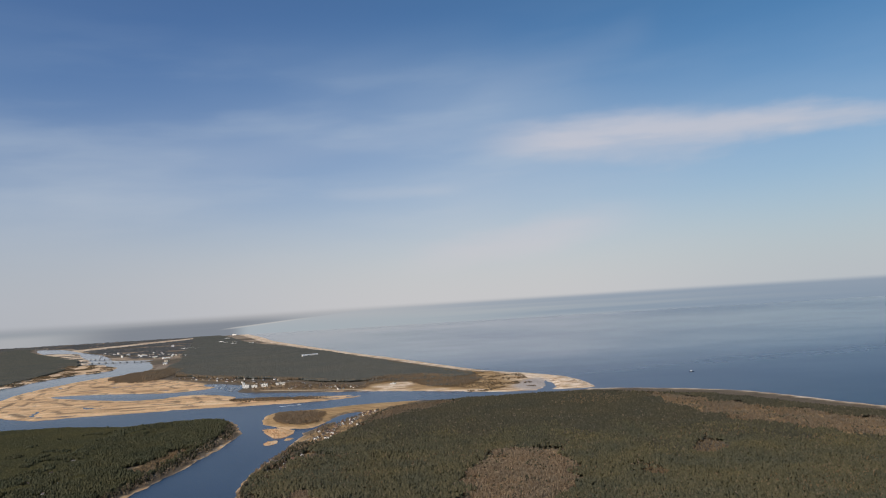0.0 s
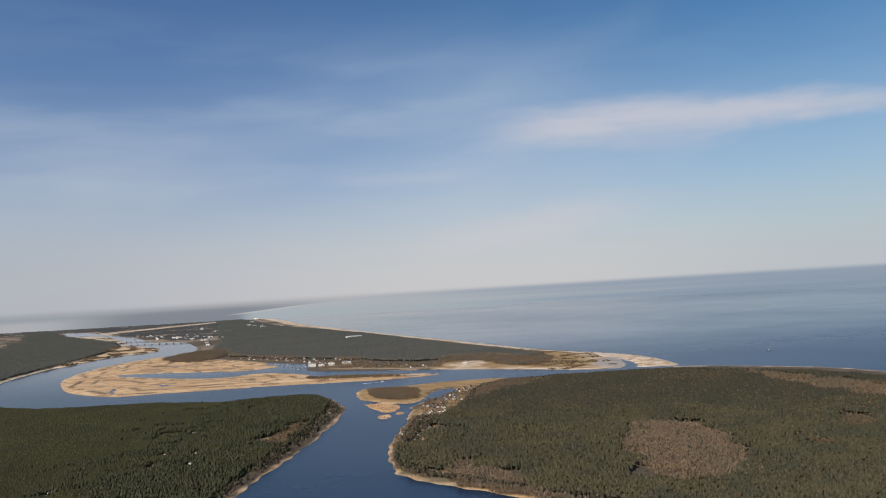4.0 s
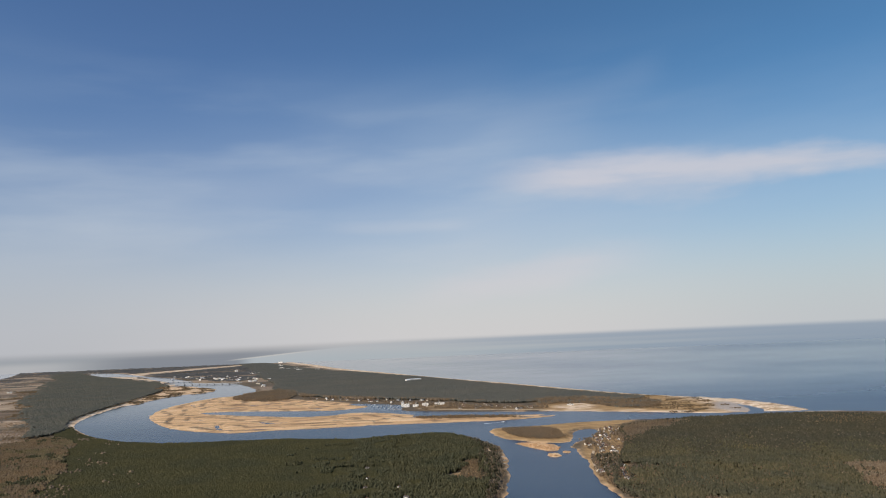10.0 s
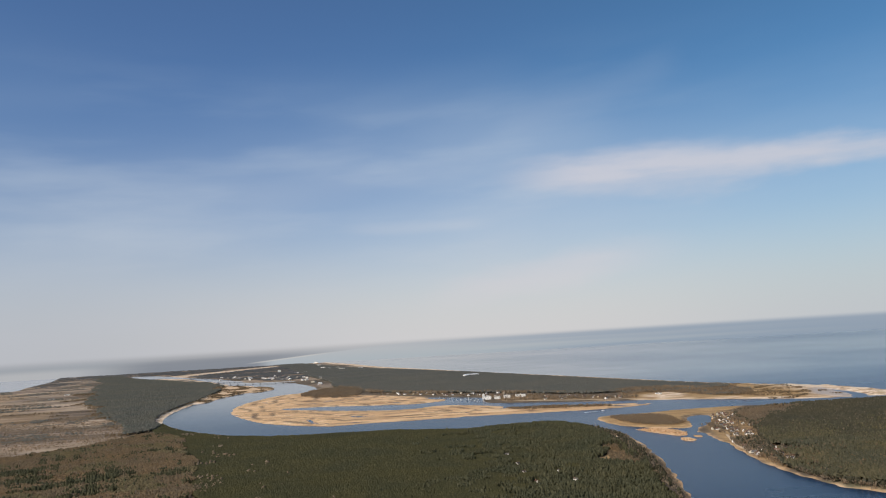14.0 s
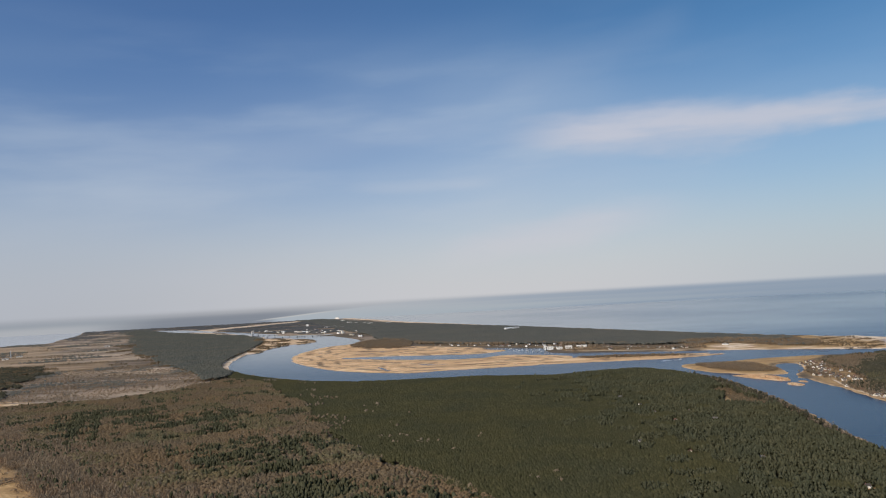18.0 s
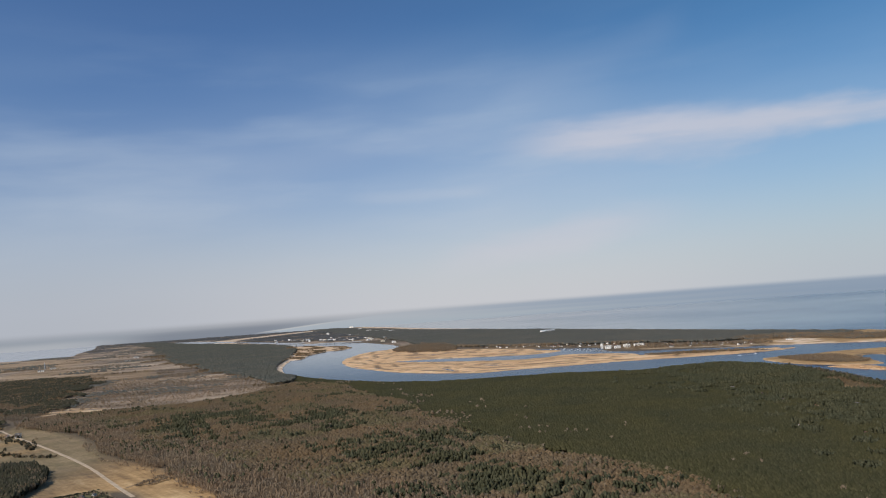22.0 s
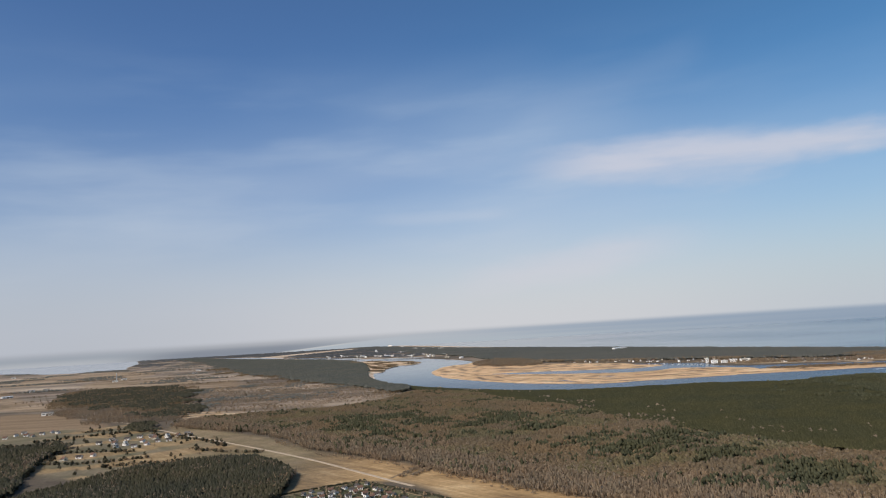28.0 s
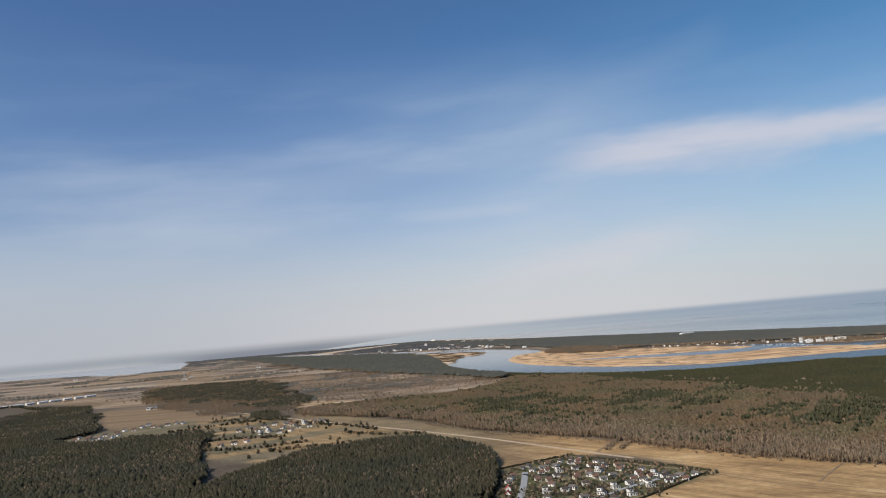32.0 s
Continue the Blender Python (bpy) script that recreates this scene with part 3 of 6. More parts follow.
BOG = smooth([(-861, 1024), (-930, 1160), (-1033, 1292), (-1135, 1440), (-1240, 1420), (-1322, 1320), (-1200, 1060), (-1118, 906), (-1038, 892), (-985, 872), (-931, 941), (-880, 970)])
PALE_FIELDS = [smooth([(-1311, 1250), (-1228, 1406), (-1287, 1532), (-1348, 1677), (-1398, 1567), (-1364, 1374)]), smooth([(-1537, 1490), (-1403, 1546), (-1500, 1790), (-1759, 2057), (-1826, 1921), (-1679, 1629)]), smooth([(-2092, 1945), (-1784, 2114), (-1994, 2609), (-2334, 2817), (-2414, 2422)]), smooth([(-1650, 1359), (-1474, 1201), (-1403, 1082), (-1505, 1106), (-1766, 1364), (-1967, 1770)])]
PALE_FAR = smooth([(-1833, 3323), (-1736, 3806), (-1606, 4389), (-1528, 4972), (-1616, 5026), (-1792, 4522), (-1980, 3860), (-2080, 3578)])
DUNES = smooth([(207, 1025), (60, 1037), (-5, 1074), (-70, 1111), (-139, 1147), (-150, 1192), (-115, 1277), (-50, 1238), (4, 1160), (53, 1170), (47, 1252), (24, 1327), (40, 1395), (96, 1317), (146, 1262), (186, 1196), (208, 1113)])
GARDENS = smooth([(-872, 312), (-875, 354), (-875, 400), (-867, 415), (-832, 444), (-815, 421), (-774, 382), (-786, 366), (-822, 332), (-852, 302)])
ISLET = smooth([(-248, 949), (-215, 977), (-47, 1004), (-99, 924), (-131, 928), (-152, 900), (-161, 814), (-213, 827), (-247, 884)])
ISLET_WOOD = smooth([(-233, 936), (-214, 942), (-192, 936), (-170, 918), (-161, 886), (-164, 848), (-184, 836), (-209, 854), (-228, 894)])
STRIP_SCRUB = smooth([(-345, 1160), (-315, 1136), (-270, 1124), (-212, 1110), (-180, 1090), (-195, 1072), (-250, 1076), (-320, 1092), (-350, 1120)])
VILLAGE = smooth([(-110, 911), (-136, 837), (-157, 755), (-166, 700), (-171, 640), (-169, 588), (-155, 585), (-144, 680), (-122, 760), (-102, 850), (-80, 915)])
TOWN = smooth([(-604, 1596), (-497, 1517), (-416, 1429), (-347, 1373), (-257, 1304), (-156, 1214), (-145, 1171), (-260, 1220), (-344, 1251), (-365, 1361), (-464, 1465), (-582, 1568)])
SCRUB_NORTH = smooth([(48, 1222), (58, 1188), (76, 1178), (76, 1130), (50, 1076), (23, 1082), (-15, 1104), (-25, 1150), (20, 1190)])
BARE_NORTH = smooth([(-146, 1240), (-115, 1345), (-60, 1340), (-5, 1300), (33, 1275), (53, 1194), (19, 1130), (-20, 1120), (-42, 1155), (-70, 1215), (-105, 1240)])
YARD = smooth([(-131, 1187), (-104, 1222), (-70, 1222), (-64, 1165), (-82, 1145), (-112, 1158)])

# cottages in the forest
LONE_PLACES = np.array([(-373, 695), (-367, 644), (-338, 601), (-359, 564), (-330, 564), (-324, 371), (-402, 496), (-380, 459), (-346, 437), (-365, 605)])


def ground_height(pts):
    s = np.maximum.reduce([signed(pts, p) for p in (LAND_NORTH, LAND_SOUTH, LAND_EAST, *FLATS, SANDBAR, MUDFLAT)])
    s = np.maximum(s, signed(pts, LAND_FAR))
    s = np.minimum(s, -np.maximum(signed(pts, LAKE), signed(pts, SPIT_POOL) - 3))
    reed = signed(pts, REED_BED)
    # narrow creeks comb the reed
    creek = np.abs(np.sin(pts[:, 1] / 17.0 + wavy(pts, 160, 1) * 1.7 + pts[:, 0] / 120.0))
    comb = (reed > 8) & (s > 0)
    s = np.where(comb, np.minimum(s, (creek - 0.10 - 0.16 * (wavy(pts, 90, 2) > 0.1)) * 22 + 2.0), s)
    s = s + wavy(pts, 22, 3) * 1.6 * (np.abs(s) < 25)
    high = np.clip(s * 0.12, -2.0, 1.5)
    dune = signed(pts, DUNES)
    return high + np.clip(dune / 25, 0, 1) * np.clip(s / 25, 0, 1) * (1.2 + wavy(pts, 30, 4)), s


def ground_at(p):
    """The ground's height at places, from the sheet's nearest points."""
    dx, dy = p[:, 0] + 420, p[:, 1] + 150
    ri = np.clip(np.searchsorted(RINGS, np.hypot(dx, dy)), 0, len(RINGS) - 1)
    ai = np.clip(np.rint((np.degrees(np.arctan2(dx, dy)) + 50) / 0.19).astype(int), 0, len(HALF) - 1)
    return gz.reshape(len(RINGS), len(ANGLES))[ri, ai]


def soft(v, wide):
    return np.clip(v / wide + 0.5, 0, 1)


# one sheet of rings round a point behind the path, finest where the camera looks
RINGS = np.concatenate([[60, 140, 230], 320 * 1.0095 ** np.arange(310), [6900, 7800]])
HALF = np.radians(np.arange(-50, 50.01, 0.19))
REST = np.radians(np.arange(54, 308, 4.0))
ANGLES = np.concatenate([HALF, REST])
ra, aa = np.meshgrid(RINGS, ANGLES, indexing="ij")
gx, gy = -420 + ra * np.sin(aa), -150 + ra * np.cos(aa)
flat = np.stack([gx.ravel(), gy.ravel()], 1)
gz, shore = ground_height(flat)


def sheet(name, verts, nr, na, mat):
    """A closed ring grid with a fan in its middle, from nr rings of na points."""
    idx = np.arange(nr * na).reshape(nr, na)
    nxt = np.roll(idx, -1, 1)
    quads = np.stack([idx[:-1], idx[1:], nxt[1:], nxt[:-1]], -1).reshape(-1, 4)[:, ::-1]
    me = bpy.data.meshes.new(name)
    me.vertices.add(len(verts))
    me.vertices.foreach_set("co", verts.astype(np.float32).ravel())
    hub = idx[0][::-1]
    loops = np.concatenate([quads.ravel(), hub])
    me.loops.add(len(loops))
    me.loops.foreach_set("vertex_index", loops.astype(np.int32))
    starts = np.concatenate([np.arange(len(quads)) * 4, [len(quads) * 4]])
    me.polygons.add(len(starts))
    me.polygons.foreach_set("loop_start", starts.astype(np.int32))
    me.update(calc_edges=True)
    me.materials.append(mat)
    ob = new(name, me)
    if me.polygons[len(starts) // 2].normal.z < 0:
        me.flip_normals()
    return ob


ground = tagged(sheet("ground", np.column_stack([flat, gz]), len(RINGS), len(ANGLES), GROUND), "flat coastal land with fields, reed beds, sand and forest floor", "ground", kind="structure")
reed_w = np.maximum(soft(signed(flat, REED_BED), 10), np.maximum.reduce([soft(signed(flat, p) + 6, 6) for p in FLATS]))
bank_w = 0.85 * soft(1.5 + 2.6 * wavy(flat, 18, 13) - shore, 3) * (shore > -8) * (gy_near := (np.abs(flat[:, 1] - 730) < 440))
cover = {
    "marsh": np.maximum(soft(signed(flat, MARSH), 40) * (1 - 0.20 * soft(signed(flat, BOG), 50)), 0.9 * soft(flat[:, 1] - 1900, 400) * (wavy(flat, 420, 15) > -0.3)),
    "plough": soft(signed(flat, PLOUGHED), 10),
    "green": np.maximum.reduce([soft(signed(flat, GARDENS), 6), soft(signed(flat, MEADOW), 14), soft(signed(flat, OLIVE_FIELD), 5), soft(signed(flat, HAMLET_WEST), 8), soft(signed(flat, MEADOW_EAST), 6), soft(signed(flat, HAY_STRIP), 8) * soft(-876 - flat[:, 0], 60)]) * (0.86 + 0.14 * np.clip(wavy(flat, 60, 5), -1, 1)),
    "grass": np.maximum.reduce([0.28 * np.maximum.reduce([soft(signed(flat, p), 24) for p in PALE_FIELDS]), 0.6 * soft(signed(flat, MEADOW), 14) * (np.sin(flat[:, 0] / 21 - flat[:, 1] / 13 + 1.4 * wavy(flat, 70, 61)) > 0.1), 0.7 * soft(signed(flat, THICKET_EAST), 8), soft(signed(flat, HAY_STRIP), 10) * (0.22 + 0.78 * soft(flat[:, 0] + 861, 60)), soft(signed(flat, STRIP_FIELDS), 8) * (np.sin(flat[:, 1] / 4.2 + flat[:, 0] / 19.0 + wavy(flat, 60, 6)) > -0.35), 0.5 * soft(signed(flat, GLADE_EAST), 20) * (wavy(flat, 40, 38) > -0.2), soft(signed(flat, GLADE_NORTH), 14) * 0.6, 0.7 * soft(signed(flat, GLADE_SOUTH), 8), 0.8 * np.maximum(soft(signed(flat, SCRUB_NORTH), 20), soft(signed(flat, BARE_NORTH), 20)), 0.75 * soft(signed(flat, DUNES), 12), 0.9 * soft(signed(flat, ISLET), 6), 0.75 * soft(signed(flat, VILLAGE) + 6, 10), 0.5 * soft(signed(flat, TOWN), 10), 0.8 * soft(1.1 - np.min([np.hypot((flat[:, 0] - x) / 6, (flat[:, 1] - y + 9) / 14) for x, y in LONE_PLACES], 0), 0.3)]),
    "lawn": soft(signed(flat, GARDENS), 5) * 0.95,
    "creek": np.clip((np.abs(np.sin(signed(flat, LAND_NORTH) / 12.0 + 1.2 * wavy(flat, 150, 31))) - 0.86) / 0.10, 0, 1) * (wavy(flat, 46, 32) > -0.25) * soft(signed(flat, REED_BED), 10) * 0.75,
    "reed": np.maximum.reduce([reed_w, np.clip(bank_w, 0, 1), soft(signed(flat, SANDBAR) + 10, 20) * 0.9]),
    "sand": np.maximum.reduce([soft(signed(flat, DUNES), 12) * np.clip(soft(9 + 4 * wavy(flat, 30, 14) - shore, 6) + soft(flat[:, 0] - 96, 40) * np.clip(0.5 + 0.7 * wavy(flat, 30, 73), 0.1, 1), 0, 1) * (1 - 0.8 * np.maximum(soft(signed(flat, SCRUB_NORTH), 14), soft(signed(flat, BARE_NORTH), 14))), soft(signed(flat, YARD), 8) * 0.8, 0.55 * soft(signed(flat, STRIP_FIELDS), 8) * (np.sin(flat[:, 1] / 4.2 + flat[:, 0] / 19.0 + wavy(flat, 60, 6)) > 0.1), soft(14 + 4 * wavy(flat, 40, 33) - shore, 5) * (shore > -6) * (flat[:, 0] < -880) * (flat[:, 1] > 1050) * (flat[:, 1] < 2300) * (signed(flat, LAND_SOUTH) > -10), soft(signed(flat, PALE_FAR), 60) * 0.85, soft(signed(flat, SANDBAR) + 20, 20) * 0.35, soft(signed(flat, MUDFLAT) + 20, 20) * 0.95, soft(24 + 0.013 * np.clip(flat[:, 1] - 1000, 0, 3000) - np.abs(signed(flat, smooth(SEA_SHORE + [(-2063, 7560)]))), 10) * (flat[:, 1] > 1000) * (flat[:, 0] < 200), soft(13 - shore, 6) * (flat[:, 0] > 185) * (shore > -10)]),
    "silt": soft(signed(flat, SPIT_FLAT), 12) * 0.85,
}
for key, value in cover.items():
    ground.data.attributes.new(key, "FLOAT", "POINT").data.foreach_set("value", np.clip(value, 0, 1).astype(np.float32))

wr = np.array([60, 300, 900, 2000, 3500, 5450.0, 7800.0])
wa = np.radians(np.arange(0, 360, 3.0))
rr, ww = np.meshgrid(wr, wa, indexing="ij")
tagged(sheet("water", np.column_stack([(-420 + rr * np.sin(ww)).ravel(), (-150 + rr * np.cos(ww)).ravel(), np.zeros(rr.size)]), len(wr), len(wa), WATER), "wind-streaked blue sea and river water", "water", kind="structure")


# ---- woods ----
def part(name, bm, mat, parent, label=""):
    me = bpy.data.meshes.new(name)
    bm.to_mesh(me)
    bm.free()
    me.materials.append(mat)
    ob = new(name, me)
    ob.parent = parent
    return tagged(ob, label)


def pine_shape(rng, sides=5, tiers=2):
    """A crown as a rounded, uneven bud: unit height, unit width."""
    v, f = [], []
    rings = [(0.16, 0.34), (0.52, 0.50), (0.80, 0.30)][3 - tiers - 1:] if tiers == 2 else [(0.30, 0.5)]
    for h, r in rings:
        a0 = rng.uniform(0, 6)
        for k in range(sides):
            a = a0 + 6.2832 * k / sides
            q = r * rng.uniform(0.72, 1.2)
            v.append((q * math.cos(a), q * math.sin(a), h + rng.uniform(-0.08, 0.08)))
    v.append((rng.uniform(-0.08, 0.08), rng.uniform(-0.08, 0.08), 1.0))
    for j in range(len(rings) - 1):
        for k in range(sides):
            a, b_, c_, d = j * sides + k, j * sides + (k + 1) % sides, (j + 1) * sides + k, (j + 1) * sides + (k + 1) % sides
            f += [(a, b_, d), (a, d, c_)]
    base = (len(rings) - 1) * sides
    f += [(base + k, base + (k + 1) % sides, len(v) - 1) for k in range(sides)]
    return np.array(v), np.array(f)


def bare_shape(rng, twigs=11):
    """A leafless tree: a thin stem and a broom of narrow upright slivers."""
    v, f = [(-0.04, 0, 0), (0.04, 0, 0), (0, 0, 0.8), (0, -0.04, 0), (0, 0.04, 0)], [(0, 1, 2), (3, 4, 2)]
    for k in range(twigs):
        a, out, up = 6.2832 * k / twigs + rng.uniform(-0.4, 0.4), rng.uniform(0.1, 0.5), rng.uniform(0.55, 1.0)
        low = rng.uniform(0.15, 0.45)
        face = rng.uniform(0, 3.14)
        c_, s_, fc, fs = math.cos(a), math.sin(a), math.cos(face), math.sin(face)
        w = rng.uniform(0.07, 0.13)
        i = len(v)
        v += [(0.35 * out * c_, 0.35 * out * s_, low), (out * c_ - w * fs, out * s_ + w * fc, up - 0.1), (out * c_ + w * fs, out * s_ - w * fc, up)]
        f.append((i, i + 1, i + 2))
    return np.array(v), np.array(f)


def dome_shape(rng, sides=6):
    """The sunlit top of a pine crown: a low uneven cone with its tip off centre."""
    v = []
    for k in range(sides):
        a = 6.2832 * k / sides + rng.uniform(-0.2, 0.2)
        q = 0.5 * rng.uniform(0.8, 1.2)
        v.append((q * math.cos(a), q * math.sin(a), 0.55 + rng.uniform(-0.09, 0.09)))
    v.append((rng.uniform(-0.12, 0.12), rng.uniform(-0.12, 0.12), 1.0))
    return np.array(v), np.array([(k, (k + 1) % sides, sides) for k in range(sides)])


def fuzzy_shape(rng, sides=6):
    """A leafless crown seen from far: a soft ragged bud of twigs with sprays that stick out."""
    v, f = [], []
    for h, r in ((0.22, 0.34), (0.60, 0.5)):
        for k in range(sides):
            a = 6.2832 * k / sides + rng.uniform(-0.25, 0.25)
            q = r * rng.uniform(0.45, 1.25)
            v.append((q * math.cos(a), q * math.sin(a), h + rng.uniform(-0.16, 0.16)))
    v.append((rng.uniform(-0.1, 0.1), rng.uniform(-0.1, 0.1), 0.94))
    for k in range(sides):
        m = (k + 1) % sides
        f += [(k, m, sides + m), (k, sides + m, sides + k), (sides + k, sides + m, 2 * sides)]
    for k in range(8):
        a, out = 6.2832 * k / 8 + rng.uniform(-0.5, 0.5), rng.uniform(0.12, 0.46)
        c_, s_, i = math.cos(a), math.sin(a), len(v)
        v += [(0.5 * out * c_ - 0.06 * s_, 0.5 * out * s_ + 0.06 * c_, 0.5), (0.5 * out * c_ + 0.06 * s_, 0.5 * out * s_ - 0.06 * c_, 0.5), (out * c_, out * s_, rng.uniform(0.8, 1.06))]
        f.append((i, i + 1, i + 2))
    return np.array(v), np.array(f)


def edge_places(poly, gap, rng, inset, keep=None):
    """Places along an outline, a little inside it."""
    nxt = np.roll(poly, -1, 0)
    out = []
    for (ax, ay), (bx, by) in zip(poly, nxt):
        d = math.hypot(bx - ax, by - ay)
        for u in np.arange(0, d, gap):
            out.append((ax + (bx - ax) * u / d, ay + (by - ay) * u / d))
    p = np.array(out) + rng.uniform(-inset, inset, (len(out), 2))
    p = p[(signed(p, poly) > -0.8 * inset) & (ground_at(p) > 0.15)]
    return p if keep is None else p[keep(p)]


SHAPES = {}
for kind_name, make in (("pine", lambda r: pine_shape(r, 5, 2)), ("dome", dome_shape), ("fuzzy", fuzzy_shape), ("pine_far", lambda r: pine_shape(r, 5, 1)), ("bare", bare_shape), ("bare_far", lambda r: bare_shape(r, 6))):
    SHAPES[kind_name] = [make(random.Random(40 + i)) for i in range(6)]


def scatter(poly, gap, rng, without=(), keep=None, ragged=0.0):
    """Places about that far apart inside an outline, jittered."""
    lo, hi = poly.min(0), poly.max(0)
    xs, ys = np.meshgrid(np.arange(lo[0], hi[0], gap), np.arange(lo[1], hi[1], gap))
    p = np.stack([xs.ravel(), ys.ravel()], 1)
    p = p + rng.uniform(-0.48, 0.48, p.shape) * gap
    ok = signed(p, poly) > wavy(p, 26, 12) * min(5.0, gap * 1.3) + ragged * (wavy(p, 110, 36) + 0.6 * wavy(p, 40, 37))
    p = p[ok]
    for q in LONE_PLACES:
        p = p[np.hypot((p[:, 0] - q[0]) / 4, (p[:, 1] - q[1] + 5) / 8) > 1]
    for w in without:
        p = p[signed(p, w) < rng.uniform(-4, 4, len(p)) + 7 * wavy(p, 34, 70)]
    p = p[ground_at(p) > 0.15]
    if keep is not None and len(p):
        p = p[keep(p)]
    return p


def stand(name, label, places, kind_name, height, width, mat, rng):
    """A wood of many trees as one object."""
    if not len(places):
        return None
    which = rng.randint(0, 6, len(places))
    vs, fs, count = [], [], 0
    h = rng.uniform(height[0], height[1], len(places))
    w = rng.uniform(width[0], width[1], len(places))
    turn = rng.uniform(0, 6.283, len(places))
    base = ground_at(places) - 0.15
    h = h + wavy(places, 34, 23) * 0.12 * height[0]
    for k in range(6):
        sel = which == k
        m = int(sel.sum())
        if not m:
            continue
        v, f = SHAPES[kind_name][k]
        c_, s_ = np.cos(turn[sel])[:, None], np.sin(turn[sel])[:, None]
        x = (v[None, :, 0] * c_ - v[None, :, 1] * s_) * w[sel][:, None] + places[sel, 0][:, None]
        y = (v[None, :, 0] * s_ + v[None, :, 1] * c_) * w[sel][:, None] + places[sel, 1][:, None]
        zz = v[None, :, 2] * h[sel][:, None] + base[sel][:, None]
        vs.append(np.stack([x, y, zz], -1).reshape(-1, 3))
        fs.append((f[None] + (np.arange(m) * len(v))[:, None, None] + count).reshape(-1, 3))
        count += m * len(v)
    v, f = np.concatenate(vs), np.concatenate(fs)
    me = bpy.data.meshes.new(name)
    me.vertices.add(len(v))
    me.vertices.foreach_set("co", v.astype(np.float32).ravel())
    me.loops.add(f.size)
    me.loops.foreach_set("vertex_index", f.astype(np.int32).ravel())
    me.polygons.add(len(f))
    me.polygons.foreach_set("loop_start", (np.arange(len(f)) * 3).astype(np.int32))
    if kind_name in ("dome", "pine_far"):
        me.polygons.foreach_set("use_smooth", np.ones(len(f), bool))
    me.update(calc_edges=True)
    me.materials.append(mat)
    return tagged(new(name, me), label, "forest", kind="stuff")


rng = np.random.RandomState(5)
near = lambda lo, hi: (lambda p: (p[:, 1] >= lo) & (p[:, 1] < hi))
NORTH_BROWN = smooth([(-150, 822), (-114, 893), (-61, 957), (-12, 950), (30, 958), (-43, 880), (-100, 815), (-134, 740), (-150, 700)])
stand("birch_wood", "leafless brown trees behind the riverside cottages", scatter(NORTH_BROWN, 3.2, rng, (VILLAGE,), lambda p: wavy(p, 24, 74) > -0.9, -8), "bare", (3.4, 5.2), (2.6, 3.8), TWIGS_GREY, rng)
glades = (GLADE_EAST, GLADE_NORTH, GLADE_SMALL, GLADE_MID, MEADOW_EAST, THICKET_EAST, VILLAGE)
thin = lambda p: wavy(p, 120, 8) > -0.95 - rng.uniform(0, 0.4, len(p))
stand("pine_forest", "dense dark green pine forest near the river mouth", scatter(PINE_EAST, 2.5, rng, glades, lambda p: (p[:, 1] + 0.3 * p[:, 0] < 690 + 60 * rng.uniform(-1, 1, len(p)) + 40 * wavy(p, 60, 71)) & (p[:, 0] < 390) & (p[:, 1] > 355) & thin(p)), "pine", (3.6, 6.0), (1.8, 2.8), PINE_CROWN, rng)
stand("pine_forest", "rounded dark green pine crowns near the river mouth", scatter(PINE_EAST, 2.1, rng, glades, lambda p: (p[:, 1] + 0.3 * p[:, 0] < 690 + 60 * rng.uniform(-1, 1, len(p)) + 40 * wavy(p, 60, 71)) & (p[:, 0] < 390) & (p[:, 1] > 355) & thin(p)), "dome", (3.8, 5.6), (2.4, 3.8), PINE_CROWN, rng)
stand("pine_forest", "dense dark green pine forest behind the beach", scatter(PINE_EAST, 2.5, rng, glades + (NORTH_BROWN,), lambda p: ((p[:, 1] + 0.3 * p[:, 0] >= 660 + 60 * rng.uniform(-1, 1, len(p)) + 40 * wavy(p, 60, 71)) | (p[:, 0] >= 385)) & thin(p)), "dome", (3.6, 5.2), (3.2, 4.6), PINE, rng)
stand("birch_wood", "leafless grey-brown birches between the pines", scatter(PINE_EAST, 13, rng, (GLADE_EAST,), lambda p: (wavy(p, 90, 9) > 0.1) & (p[:, 0] < 450)), "bare", (4.0, 5.6), (2.6, 3.8), TWIGS_GREY, rng)
stand("birch_thicket", "leafless brown birch thicket in a forest glade", scatter(GLADE_EAST, 1.9, rng, (), lambda p: wavy(p, 25, 3) > -1.3, -9), "bare", (2.2, 4.2), (2.6, 3.8), TWIGS_WARM, rng)
stand("birch_thicket", "tall pale birches standing in a forest glade", scatter(GLADE_EAST, 4.6, rng, (), lambda p: wavy(p, 30, 39) - 0.012 * (p[:, 1] - 520) > -0.2, -16), "bare", (4.0, 6.2), (2.0, 3.0), TWIGS_WARM, rng)
stand("pine_group", "dark pines scattered through a birch glade", scatter(GLADE_EAST, 5.5, rng, (), lambda p: wavy(p, 22, 40) > 0.1), "dome", (2.8, 4.2), (2.2, 3.2), PINE, rng)
stand("birch_thicket", "leafless brown birch thicket along the dunes", scatter(GLADE_NORTH, 3.0, rng, (), lambda p: wavy(p, 40, 3) + 0.5 * wavy(p, 14, 62) > -0.9, -10), "bare", (2.4, 4.4), (2.6, 4.0), TWIGS_GREY, rng)
stand("pine_group", "young pines scattered through a birch thicket", scatter(GLADE_NORTH, 7.5, rng, (), lambda p: wavy(p, 30, 63) > 0.0), "dome", (2.4, 4.0), (2.2, 3.4), PINE, rng)
stand("birch_thicket", "dense brown alder thicket on the channel bank", scatter(THICKET_EAST, 2.0, rng, ragged=-2), "bare", (2.4, 4.4), (2.4, 3.6), TWIGS_WARM, rng)
